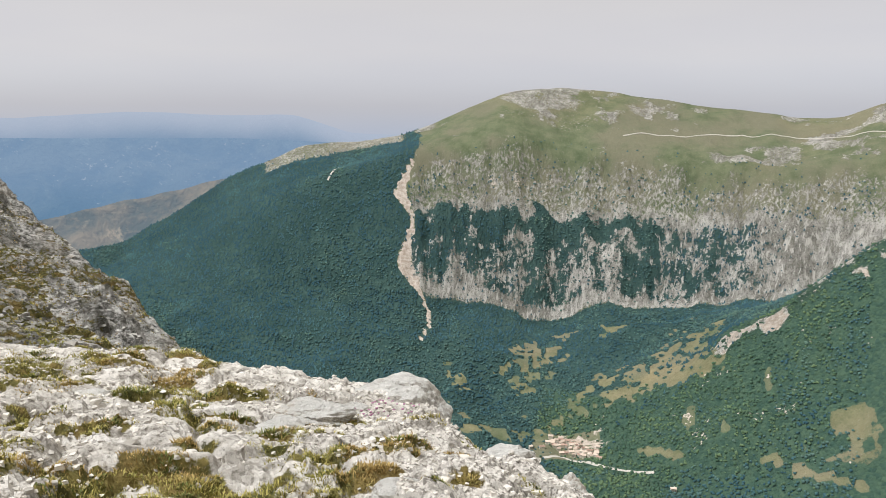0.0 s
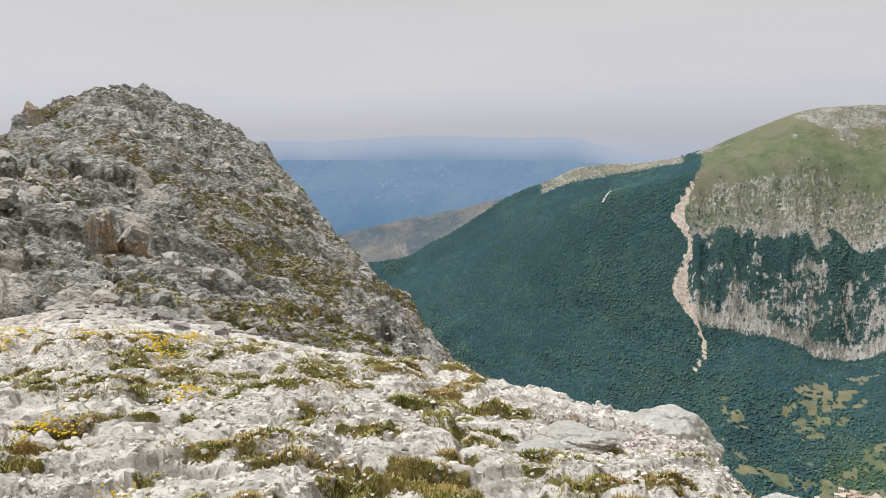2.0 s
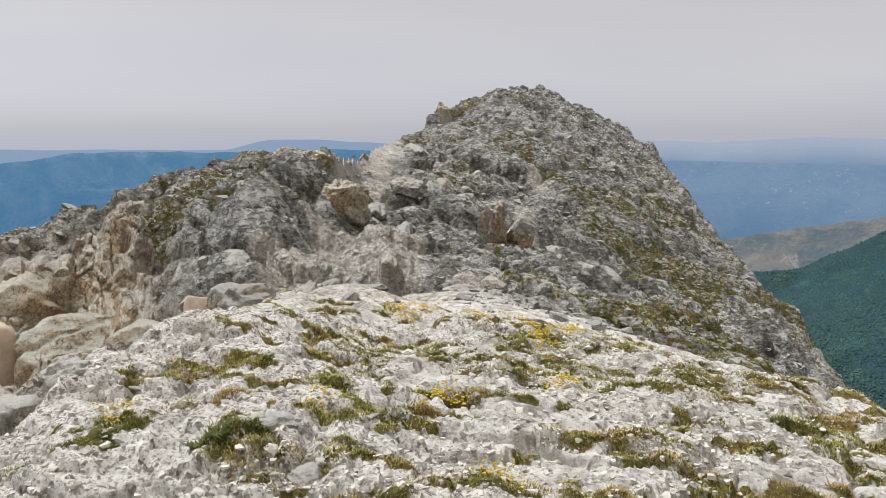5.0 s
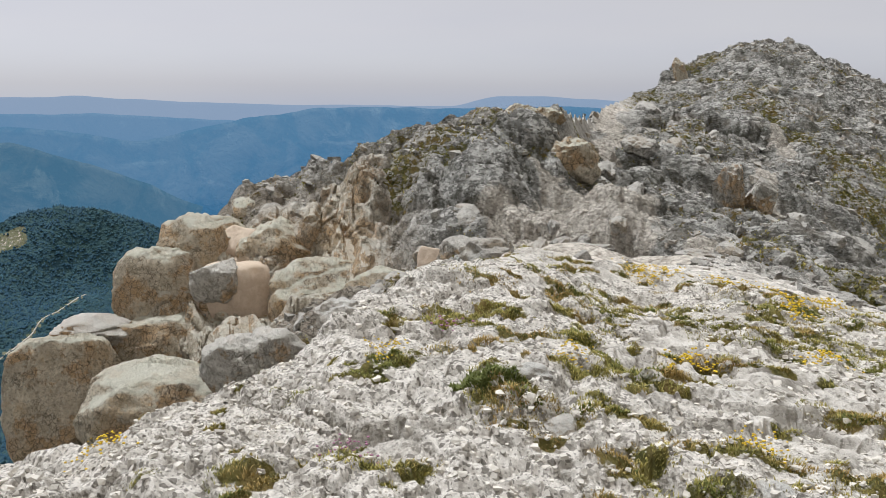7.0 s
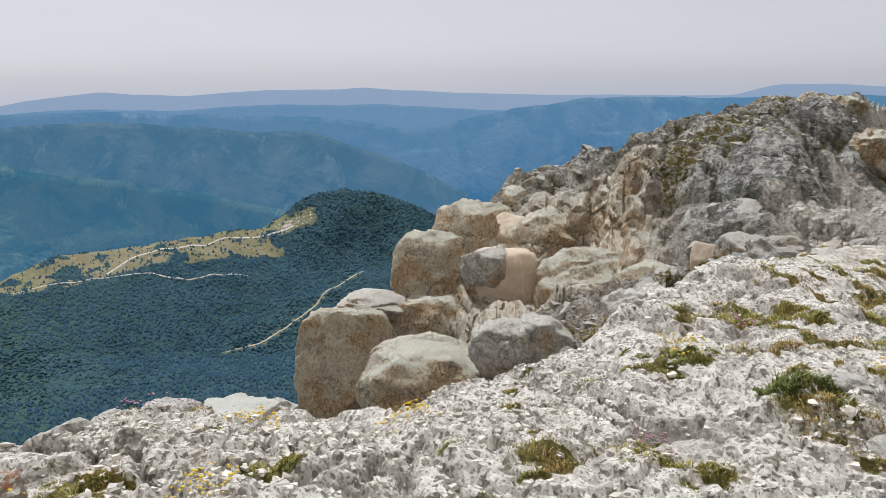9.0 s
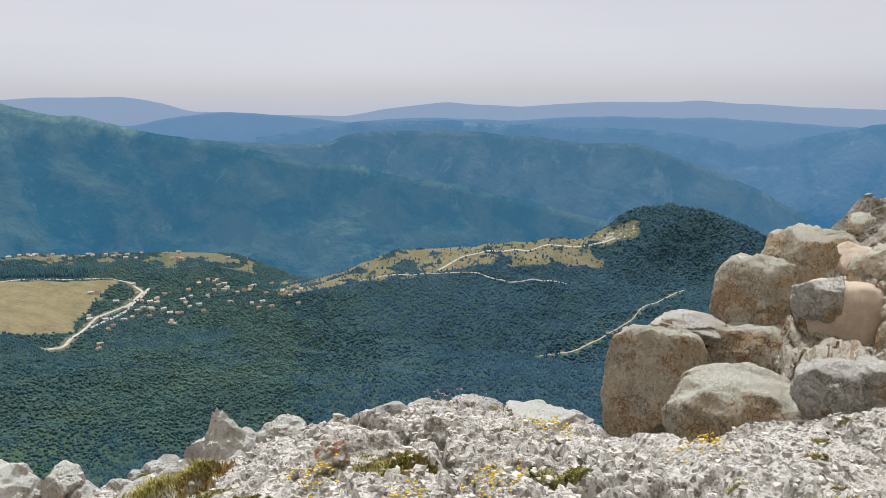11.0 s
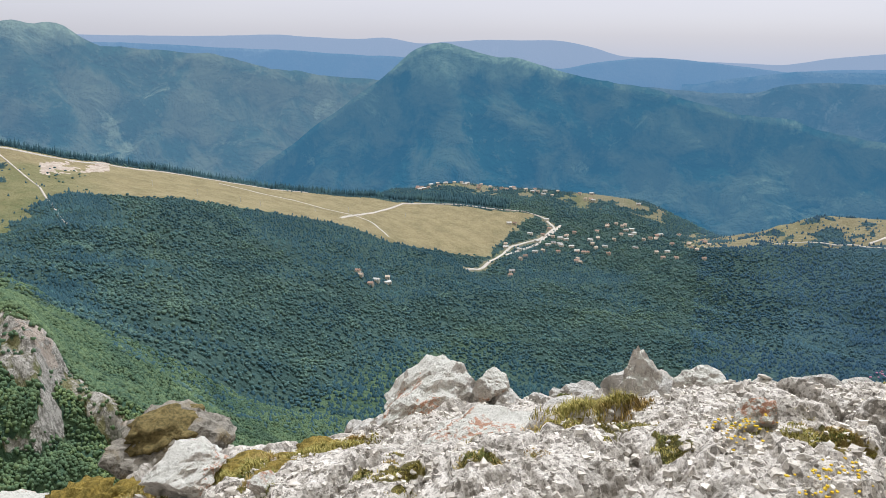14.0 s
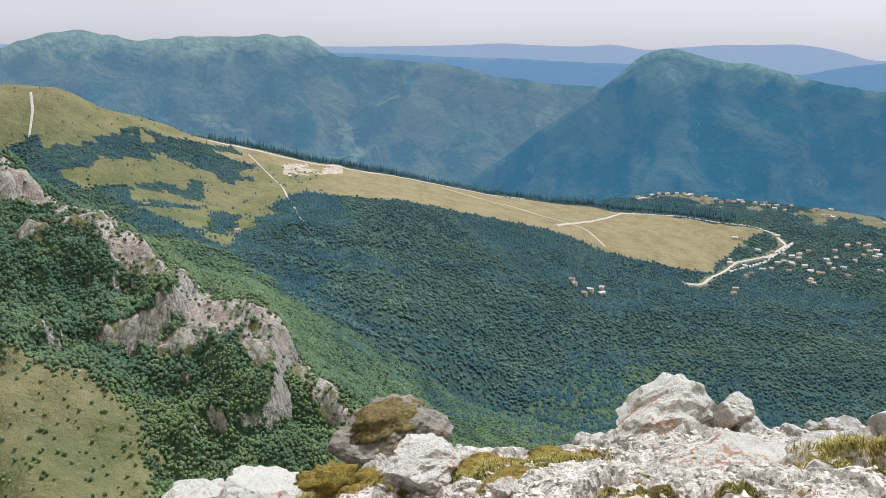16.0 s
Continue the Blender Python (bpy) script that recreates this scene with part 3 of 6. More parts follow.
# back of knoll and outcrop
KNOLL_BACK = [(-60, 140, -120), (0, 140, -115), (16, 120, -75), (25, 110, -55), (38, 125, -25), (50, 95, -35), (70, 75, -40), (86, 70, -45),
     (91, 90, -65), (130, 140, -110), (150, 140, -95), (172, 140, -90), (200, 100, -40), (250, 140, -110)]
NEAR = [SHELF_LINE, EDGE_LINE, DIP_LINE, FLANK_LINE, KNOLL_CREST, KNOLL_BACK]
NEAR[1] += [(155, 5.2, -1.25), (163, 4.6, -1.0), (175, 4.5, -1.0), (200, 5, -.8)]
NEAR[4] += [(60, 30, 0), (63, 32, -.9), (66, 32.5, -1.6), (70.7, 32, -1.9), (74.5, 30, -2.9), (78, 28, -4.2), (80, 27, -6),
            (83, 27, -9), (86, 26.5, -11), (88, 26, -13), (91, 32, -22), (100, 45, -34), (130, 60, -45), (172, 60, -40), (200, 40, -15),
            (250, 60, -40)]
# far lines: (bearing, distance, degrees above or below the level of the eye)
# foot of the summit slope
SLOPE_FOOT = [(-60, 1300, -33), (-31, 1300, -30), (0, 1450, -31), (20, 1500, -27), (40, 1400, -27.2), (60, 1200, -26.6), (90, 1050, -28),
     (115, 1000, -29), (130, 850, -29.5), (140, 700, -30), (147, 560, -31.5), (155, 520, -32.5), (172, 520, -33), (200, 900, -25), (250, 1300, -31)]
# valley floor; rocky spur beyond the woods
VALLEY_FLOOR = [(-60, 1700, -24), (-31, 1600, -23.5), (-20, 1750, -24.5), (-10, 2000, -23.3), (0, 2050, -22.5), (8, 2050, -21.5), (20, 2200, -19),
     (40, 2200, -17.7), (60, 1800, -20.7), (78, 1700, -20.9), (90, 1600, -21.5), (110, 1500, -22.5), (125, 1300, -24), (138, 1000, -26.2),
     (145, 800, -27.4), (148.5, 640, -26.6), (149.8, 640, -25.3), (152.2, 690, -23.3), (154, 730, -20.5), (156, 760, -17.4), (160.2, 800, -16.2),
     (161.7, 830, -14.2), (164.3, 880, -12), (168, 960, -9.1), (171, 1020, -6.8), (180, 1100, -4), (200, 1400, -6)]
# far valley floor; spur on the far bank; crease behind the rocky spur
FAR_VALLEY = [(-60, 2200, -5), (-35, 2200, -5), (-29.4, 2200, -7.7), (-25.6, 2150, -11), (-23.3, 2150, -13), (-20.6, 2150, -14.6), (-18.9, 2150, -16.5),
     (-15.7, 2150, -18.7), (-12.3, 2180, -20.2), (-9, 2300, -19.4), (0, 2450, -17.4), (10, 2500, -16.5), (20.4, 2500, -15.5), (40, 2600, -15.5),
     (60, 2200, -18), (76, 2100, -17), (84, 2100, -17.5), (93, 2050, -18), (110, 2000, -17.5), (120, 1900, -17.8), (130, 1500, -20.5),
     (138, 1150, -24), (144.7, 1080, -21.7), (151.9, 1200, -17.3), (160.4, 1400, -12.8), (165, 1500, -11.5), (172, 1700, -9), (200, 1900, -6)]
# foot of the cliffs; lower edge of the meadows
CLIFF_FOOT = [(-60, 2700, -13), (-29, 2650, -12.5), (-22.6, 2650, -12.2), (-17, 2680, -13.3), (-12, 2700, -13.3), (-7.3, 2680, -14.7), (-4, 2700, -13.5),
     (.7, 2700, -12.8), (10, 2750, -12.5), (20.4, 2800, -12.8), (40, 3000, -13.7), (60, 2800, -14), (76, 2500, -13), (84, 2500, -12.8),
     (90, 2450, -12.6), (97, 2400, -12.2), (101, 2380, -13.1), (107, 2400, -13.3), (112, 2420, -14.2), (120, 2350, -14.5), (124, 2250, -15.1),
     (130.7, 2150, -14.3), (134, 2100, -12.9), (140, 2050, -11.8), (146, 2000, -10.6), (152.7, 1900, -9.9), (157, 1800, -11), (163.6, 1800, -9.5),
     (172, 1950, -7), (200, 2100, -5)]
# top of the cliffs; back edge of the meadows
CLIFF_TOP = [(-60, 3050, -3), (-29, 3000, -3.1), (-23.7, 3000, -3.8), (-16.8, 3000, -3.6), (-9.3, 3050, -3), (-5.5, 3050, -2.3), (-1.6, 3050, -2.9),
     (1.5, 3050, -3.2), (6.3, 3050, -4.7), (10.9, 3050, -6.6), (16.5, 3050, -9.7), (20.4, 3000, -11.6), (25, 3000, -12.5), (40, 3200, -13),
     (60, 3000, -12.5), (76, 2700, -10.5), (80, 2750, -8.4), (82, 2780, -7.7), (84.1, 2780, -7.4), (87, 2750, -8.3), (90.2, 2700, -10)]
# crest of the mountain across the valley; wooded rise behind the village
FAR_CREST = [(-60, 3500, .4), (-28.7, 3500, .4), (-26.4, 3500, -.6), (-24, 3500, -.6), (-20, 3500, -.1), (-16.6, 3500, .3), (-12.9, 3500, .9),
     (-9.2, 3500, 1.3), (-5.4, 3450, .9), (-1.6, 3400, -.6), (1.5, 3400, -2), (4.8, 3500, -2.4), (8.6, 3500, -2.7), (10.9, 3450, -3.7),
     (13.3, 3450, -4.7), (16.4, 3450, -6.6), (20, 3450, -8.7), (25, 3450, -9.5), (40, 3600, -12), (60, 3500, -14), (84, 3300, -14),
     (107, 3000, -13.5), (108.6, 2950, -12.8), (113.8, 2950, -10.8), (116.6, 3000, -10.5), (122.9, 3000, -10.2), (127.9, 3000, -10),
     (131.3, 2950, -10.6), (136, 2900, -11.3), (146, 2700, -10), (160, 2600, -7.5), (172, 2600, -4), (200, 2800, -4)]
# behind them
BEHIND_CREST = [(-60, 3900, -3), (-28, 3900, -4), (0, 3900, -9), (20, 3900, -11), (40, 4100, -12), (60, 4000, -13), (84, 3900, -13), (110, 3600, -15),
     (130, 3500, -15), (150, 3300, -14), (172, 3200, -10), (200, 3300, -8)]
OUTER_HILLS = [(-60, 4300, -8), (40, 4400, -11), (110, 4300, -12), (200, 4300, -9)]
OUTER_EDGE = [(-60, 4950, -8), (200, 4950, -8)]
FAR = [SLOPE_FOOT, VALLEY_FLOOR, FAR_VALLEY, CLIFF_FOOT, CLIFF_TOP, FAR_CREST, BEHIND_CREST, OUTER_HILLS, OUTER_EDGE]
FAR[4] += [(97, 2650, -10.6), (103, 2650, -10.9), (107.8, 2650, -12.7), (112, 2650, -13.2), (116, 2680, -12.3), (121, 2700, -11.9),
           (127, 2650, -11.4), (134, 2600, -10.9), (139.4, 2500, -10.3), (146, 2400, -8.95), (153.7, 2300, -7.4), (159.2, 2250, -5.9),
           (162.2, 2200, -4.8), (165, 2200, -3.9), (167.3, 2200, -2.5), (170.4, 2200, -2.3), (200, 2300, -1.5)]
COLS = np.concatenate([np.arange(-34, 178.01, 0.29), np.arange(180, 325.9, 3.0)])
AZ = np.radians(COLS)


def run(line, soft):
    """A landform line at every bearing: distance and height, rounded over so many degrees."""
    k = np.array(line, float)
    k = np.vstack([[k[-1, 0] - 360, *k[-1, 1:]], k, [k[0, 0] + 360, *k[0, 1:]]])
    out = []
    for c in (1, 2):
        out.append(sum(w * np.interp(COLS + o * soft, k[:, 0], k[:, c]) for o, w in ((-1, .2), (-.5, .2), (0, .2), (.5, .2), (1, .2))))
    return out


LINES = [(0 * COLS, 0 * COLS + 0.05)]
LINES += [run(l, 0.8) for l in NEAR]
LINES += [run([(q, d, climb(d, el)) for q, d, el in l], 0.6) for l in FAR]
RADII = np.concatenate([[0.02], np.geomspace(0.4, 2.2, 8), np.geomspace(2.4, 12, 205), np.geomspace(12.1, 84, 225), np.geomspace(85.5, 134, 14), np.geomspace(140, 480, 14), np.linspace(500, 1040, 84), np.linspace(1052, 1400, 22),
                        np.linspace(1412, 3600, 130), np.linspace(3640, 4950, 20)])
BASE = np.empty((len(COLS), len(RADII)))
INDEX = np.empty_like(BASE)
LD, LZ = np.array([l[0] for l in LINES]), np.array([l[1] for l in LINES])
for c in range(len(COLS)):
    BASE[c] = np.interp(RADII, LD[:, c], LZ[:, c])
    INDEX[c] = np.interp(RADII, LD[:, c], np.arange(len(LINES)))
for _ in range(2):
    BASE[:, 1:-1] = 0.25 * BASE[:, :-2] + 0.5 * BASE[:, 1:-1] + 0.25 * BASE[:, 2:]
AA, RR = np.meshgrid(AZ, RADII, indexing="ij")
DEG = np.degrees(AA)
XX, YY = -np.sin(AA) * RR, np.cos(AA) * RR
S = INDEX


def ramp(x, lo, hi):
    t = np.clip((x - lo) / (hi - lo), 0, 1)
    return t * t * (3 - 2 * t)


def band(x, a, b, soft):
    """1 between a and b, with soft ends."""
    return ramp(x, a - soft, a + soft) * (1 - ramp(x, b - soft, b + soft))


def patches(x, y, seed):
    """Jittered cells: an id between 0 and 1 for each plot, and how far the nearest border is."""
    xi, yi = np.floor(x).astype(int), np.floor(y).astype(int)
    d1, d2, ident = np.full(x.shape, 9.0), np.full(x.shape, 9.0), np.zeros(x.shape)
    for i in (-1, 0, 1):
        for j in (-1, 0, 1):
            k = PERM[(xi + i + PERM[(yi + j + seed) & 255]) & 255]
            d = np.hypot(xi + i + 0.15 + 0.7 * TABLE[k] - x, yi + j + 0.15 + 0.7 * TABLE[(k * 7 + 3) & 255] - y)
            nearer = d < d1
            d2 = np.where(nearer, d1, np.minimum(d2, d))
            ident = np.where(nearer, TABLE[(k * 13 + 5) & 255], ident)
            d1 = np.minimum(d1, d)
    return ident, d2 - d1


# relief of the near rock: ledges on the shelf, rough blocks on the knoll
shelf = 1 - ramp(S, 2.0, 2.6)
rough = ramp(S, 2.3, 3.2) * (1 - ramp(S, 5.6, 6.2)) * (1 - 0.75 * band(DEG, 46.0, 51.0, 0.8) * ramp(S, 4.4, 4.8))
slab = fbm(XX * 0.7, YY * 0.7, 4, 3)
steps = np.round((slab + 0.12 * fbm(XX * 2, YY * 2, 3, 9)) * 9) / 9
Z = BASE + shelf * ramp(RR, 1.5, 3.0) * (0.30 * steps + 0.06 * fbm(XX * 3, YY * 3, 4, 5) + 0.04 * ridged(XX * 5, YY * 5, 4, 8))
# bedding slabs, each a little higher or lower than its neighbours, with soil in the joints
twist = 0.5 * fbm(XX * 1.5, YY * 1.5, 3, 6)
joint = np.zeros_like(Z)
looseness = fbm(XX / 2.2, YY / 2.2, 3, 84)
Z += shelf * ramp(RR, 2.0, 2.6) * (0.0012 + 0.0035 * ramp(looseness, -0.1, 0.15)) * RAND.uniform(-1, 1, Z.shape)
for size, rise, seed in ((0.95, 0.10, 13), (2.3, 0.055, 17), (5.5, 0.022, 23)):
    flat_top = patches((0.88 * XX + 0.47 * YY) * size * 0.75 + twist, (0.88 * YY - 0.47 * XX) * size * 1.25 - twist, seed)
    Z += shelf * ramp(RR, 1.5, 3.0) * rise * ((flat_top[0] - 0.5) - 0.5 * (1 - ramp(flat_top[1], 0.02, 0.12)))
    joint = np.maximum(joint, shelf * (1 - ramp(flat_top[1], 0.03, 0.13)) * (0.8 if size < 4 else 0.3))
strata = fbm(XX * 0.10, YY * 0.10, 4, 11) * 2.2 + 0.25 * BASE
ledge = strata - 0.55 * (np.round(strata / 0.55) - 0.0)
Z += 1.3 * band(DEG, 62, 80, 3) * ramp(RR, 26.2 + 1.5 * slab, 27.6 + 1.5 * slab) * (1 - ramp(RR, 29, 33))
Z += rough * (0.8 * fbm(XX * 0.12, YY * 0.12, 3, 12) + (0.40 * ridged(XX * 0.36, YY * 0.36, 5, 14) - 0.35 * ledge) * ramp(RR, 10, 22))
# folded beds of the knoll, broken into rounded blocks along their strike
bend_u, bend_v = 2.2 * fbm(XX / 7, YY / 7, 3, 25), 2.2 * fbm(XX / 7, YY / 7, 3, 27)
for size, aspect, rise, seed in ((3.6, 2.0, 0.75, 29), (1.35, 1.9, 0.46, 30), (0.62, 1.5, 0.22, 32)):
    bed = patches((0.95 * XX + 0.30 * YY + bend_u) / (size * aspect), (0.95 * YY - 0.30 * XX + bend_v) / size, seed)
    Z += rough * rise * ((bed[0] - 0.5) + 0.55 * np.sqrt(ramp(bed[1], 0.0, 0.45)) - 0.35) * ramp(RR, 9, 15)
    joint = np.maximum(joint, rough * (1 - ramp(bed[1], 0.03, 0.16)) * (0.9 if size > 1 else 0.55))
Z += rough * 0.12 * ridged(XX * 1.6, YY * 1.6, 3, 21)
# relief of the far land: gullied slopes, ribbed cliffs
land = ramp(S, 6.6, 7.2) * (1 - ramp(S, 13.2, 13.8))
cliff = band(S, 10.05, 10.95, 0.1) * band(DEG, -40, 1.5, 1.5)
Z += land * (30 * fbm(XX / 420, YY / 420, 4, 31) + 26 * ridged(XX / 330 + fbm(XX / 500, YY / 500, 2, 33), YY / 330, 3, 35) + 8 * fbm(XX / 60, YY / 60, 3, 37)) * (1 - 0.75 * band(DEG, 108, 160, 3) * band(S, 9.9, 11.2, 0.1)) * (1 - 0.6 * ramp(S, 11.7, 12.0))
Z += cliff * (30 * ridged(DEG * 0.9, S * 0.7, 4, 41) + 12 * ridged(DEG * 3.1, S * 1.1, 3, 45))
spur = band(S, 7.15, 8.05, 0.12) * band(DEG, 147, 180, 2) * (1 - 0.8 * band(DEG, 164, 190, 1.2) * band(S, 6.8, 7.42, 0.08))
tier = (BASE + 40 * fbm(XX / 90, YY / 90, 4, 53)) / 46
Z += spur * (20 * ridged(XX / 95, YY / 95, 5, 51) + 9 * ridged(XX / 24, YY / 24, 4, 55) + 30 * (np.floor(tier) + ramp(tier - np.floor(tier), 0.62, 0.98) - tier))


# the main lines keep their height under the relief
for k, soft in ((2, 9), (5, 7), (8, 15), (9, 15), (10, 15), (11, 11), (12, 11)):
    at_line = np.array([np.interp(LD[k, c], RADII, Z[c]) for c in range(len(COLS))])
    off = np.convolve(np.pad(LZ[k] - at_line, soft, mode="edge"), np.ones(2 * soft + 1) / (2 * soft + 1), mode="valid")
    Z += off[:, None] * np.clip(1 - np.abs(S - k) / 0.8, 0, 1)

# land cover
fall = np.hypot(np.gradient(Z, axis=1) / np.gradient(RADII)[None, :], np.gradient(Z, axis=0) / (np.gradient(AZ)[:, None] * np.maximum(RR, 1)))
n1, n2, n3 = fbm(XX / 160, YY / 160, 4, 61), fbm(XX / 45, YY / 45, 4, 65), fbm(XX / 500, YY / 500, 3, 69)
wood, rock, gold, pale = (np.zeros_like(Z) for _ in range(4))
wood += land * ramp(S, 6.6, 7.0)
EL = np.degrees(np.arctan2(Z - EYE_Z, np.maximum(RR, 0.1)))
# the mountain across the valley: bare dome, ribbed cliffs with a wooded ledge
jag = 0.35 * n2 + 0.5 * n1
SCREE_S = [9.2, 9.5, 9.75, 10.0, 10.2, 10.32, 10.5, 10.72, 10.9, 11.0]
scree_mid = np.interp(S, SCREE_S, [.75, .0, -.1, .5, 1.7, 1.6, 1.0, 2.0, 1.2, .7]) + 0.25 * n2
scree_half = np.interp(S, SCREE_S, [.1, .22, .2, .22, .85, .5, .18, .7, .3, .1])
across = 1 - ramp(DEG, scree_mid - 0.25 + jag, scree_mid + 0.25 + jag)
across *= ramp(DEG, -62, -58)
wood *= 1 - across * ramp(S, 9.98, 10.03)
rock += across * ramp(S, 9.97, 10.03) * (1 - ramp(S + 0.25 * n1 + 0.15 * n2, 10.82, 11.06)) * (0.80 - 0.33 * band(S, 10.6, 11.1, 0.1))
wood += across * (0.8 * band(S + 0.3 * n2, 10.47, 10.58, 0.05) * band(DEG, -17, 1, 2) + (0.56 + 0.6 * n2) * band(S, 10.09, 10.55, 0.04) * ramp(DEG, -27, -19) + 0.3 * band(S, 10.6, 10.9, 0.05) * ramp(n2, 0.02, 0.12))
pale += across * band(S, 10.05, 10.42, 0.05) * 0.22
rock += across * ramp(S, 11.0, 11.05) * np.clip(0.5 * ramp(n1 + 0.4 * n2, 0.0, 0.2) + 0.10 + 0.22 * band(S, 11.15, 11.55, 0.1) * ramp(n3, 0.0, 0.1), 0, 1)
gold += across * ramp(S, 10.8, 11.1) * 0.18 * ramp(n3 + 0.5 * n1, -0.05, 0.2)
pale += across * band(DEG, -7, -3.6, 0.6) * band(S, 10.68, 10.96, 0.04) * (0.3 + 0.6 * n2)
scree = (1 - ramp(np.abs(DEG - scree_mid + 0.25 * n2), scree_half * 0.35, scree_half * 0.95)) * band(S, 9.2, 10.97, 0.03)
# shoulder left of the scree
wood *= 1 - band(DEG, 1.6, 11, 0.5) * ramp(S, 11.62, 11.7)
gold += band(DEG, 1.6, 26, 0.5) * ramp(S, 11.4, 11.7) * 0.12
rock += band(DEG, 1.6, 26, 0.5) * ramp(S, 11.4, 11.7) * 0.52
# fields on the valley floor
keep, hedge = patches((XX + 0.4 * YY) / 62 + 0.9 * n1, (YY - 0.4 * XX) / 36 + 0.9 * n2, 73)
floor_s = np.interp(DEG, [-40, -12.5, -9, 20], [9.04, 9.04, 8.0, 8.0])
fields = ramp(S, floor_s, floor_s + 0.12) * (1 - ramp(S + 0.3 * n1, 9.74, 9.84)) * band(DEG + 3 * n1, -20.0, -1.2, 0.8) * ramp(n1 + 0.3 * n2, -0.10, -0.03) * ramp(hedge, 0.14, 0.24)
fields *= 1 - 0.9 * ((keep > 0.12) & (keep < 0.42))
wood *= 1 - fields
gold += fields * np.where(keep > 0.5, 0.55 * keep, 0.05)
# slope on the far bank: woods with bare rocky ribs along its crest
bank = band(DEG, -60, -9, 1)
crestrib = bank * band(S + 0.16 * n2, 8.90, 9.05, 0.035)
rock += crestrib * 0.8 * (1 - ramp(DEG, -20.5, -19))
pale += crestrib * 0.7 * ramp(n2, -0.08, 0.14) * (1 - ramp(DEG, -20.5, -19)) + bank * band(S, 8.1, 8.9, 0.1) * (ramp(n2, 0.18, 0.26) * 0.4)
wood *= 1 - crestrib * (0.35 + 0.5 * ramp(n2, 0.0, 0.15)) * (1 - ramp(DEG, -20.5, -19))
# long stubble fields below the rib, and small scars and clearings in the woods
stubble = band(EL + 0.8 * n2, np.interp(DEG, [-20.7, -12.2], [-16.6, -20.3]), np.interp(DEG, [-20.7, -12.2], [-15.1, -19.4]), 0.15) * band(DEG + n2, -20.4, -12.4, 0.4) * band(S, 7.4, 9.95, 0.1) * ramp(hedge, 0.05, 0.12)
wood *= 1 - stubble
gold += stubble * 0.55
for q0, e0, wide, high, bare in ((-18.3, -20.3, 0.5, 0.9, 1), (-20.8, -20.4, 0.35, 0.35, 1), (-25.2, -19.0, 0.45, 0.2, 1), (-23.2, -17.0, 0.25, 0.6, 1), (-28.6, -19.2, 1.5, 1.0, 0), (-24.0, -22.2, 0.9, 0.35, 0), (-16.8, -22.6, 1.6, 0.25, 0), (-27.0, -22.6, 1.8, 0.5, 0)):
    spot_m = (1 - ramp(np.hypot((DEG - q0) / wide, (EL - e0) / high) + 1.6 * n2 + 0.6 * n1, 0.75, 1.05)) * band(S, 7.2, 9.95, 0.1)
    wood *= 1 - spot_m
    gold += spot_m * (0.35 * (1 - bare))
    pale += spot_m * bare * 0.5 * ramp(n2, -0.15, 0.1)
glade = bank * band(DEG, -34, -25.6, 0.5) * band(S + 0.3 * n1, 8.20, 8.34, 0.03) * ramp(n2 + 0.4 * n1, 0.07, 0.11)
wood *= 1 - 0.6 * glade
gold += glade * 0.25
# dry meadows and village ledge
strip = band(DEG, 88, 111, 1.0) * band(S, 10.15, 11.3, 0.08) * ramp(n2 + 0.12, -0.12, 0.0)
hill = band(DEG, 86, 88.6, 0.5) * band(S, 10.55, 10.85, 0.06)
ski = ramp(DEG + 0.8 * n2, 124.2 - 3.4 * (S - 10), 124.6 - 3.4 * (S - 10)) * (1 - ramp(DEG, 158, 161)) * band(S + 0.04 * n2, 10.0, 10.96, 0.015)
bowl = ramp(EL + 0.9 * n2, np.interp(DEG, [150, 151.6, 153, 157, 158, 163, 169, 172], [-9.4, -9.6, -9.9, -12.6, -13.2, -10.5, -7.5, -7.0]) - 0.12, np.interp(DEG, [150, 151.6, 153, 157, 158, 163, 169, 172], [-9.4, -9.6, -9.9, -12.6, -13.2, -10.5, -7.5, -7.0]) + 0.12)
bowl *= ramp(S, 8.9, 9.1) * (1 - ramp(S, 10.98 + 0.1 * ramp(DEG, 158, 164), 11.0 + 0.1 * ramp(DEG, 158, 164))) * ramp(DEG, 150, 151.5)
ragged = 1.6 * n2 + 0.5 * n1
copse = bowl * band(EL + ragged, np.interp(DEG, [155.5, 158, 160, 163, 166, 168, 171], [-8.7, -8.4, -7.5, -7.2, -7.2, -8.2, -9.2]), np.interp(DEG, [155.5, 158, 160, 165, 171], [-8.0, -6.7, -5.8, -5.8, -6.0]), 0.1) * ramp(DEG, 155.3, 156)
copse = np.maximum(copse, 0.8 * bowl * band(EL, -10.7, -8.7, 0.2) * band(DEG, 159, 166, 0.4) * ramp(n2 + 0.3 * n1, 0.0, 0.06))
copse = np.maximum(copse, bowl * band(EL, -12.5, -11.0, 0.2) * band(DEG, 156.6, 160.2, 0.3) * ramp(n2 + 0.3 * n1, -0.03, 0.03))
for m in (strip * 0.9, hill, ski, bowl):
    wood *= 1 - m
rock += strip * 0.10
gold += strip * 0.55 + hill * 0.2 + ski * 0.95 * (1 - 0.75 * ramp(DEG, 149, 153) * (1 - ramp(S, 10.6, 10.8))) + bowl * (0.05 + 0.35 * ramp(S, 10.5, 10.9))
rock += hill * 0.4
pale += hill * 0.38 + strip * 0.26
wood += np.clip(copse, 0, 1)
town = band(DEG, 109, 123, 1) * band(S, 10.15, 10.85, 0.08) * ramp(n2 + 0.3 * n1, 0.08, 0.14)
pale += town * 0.3
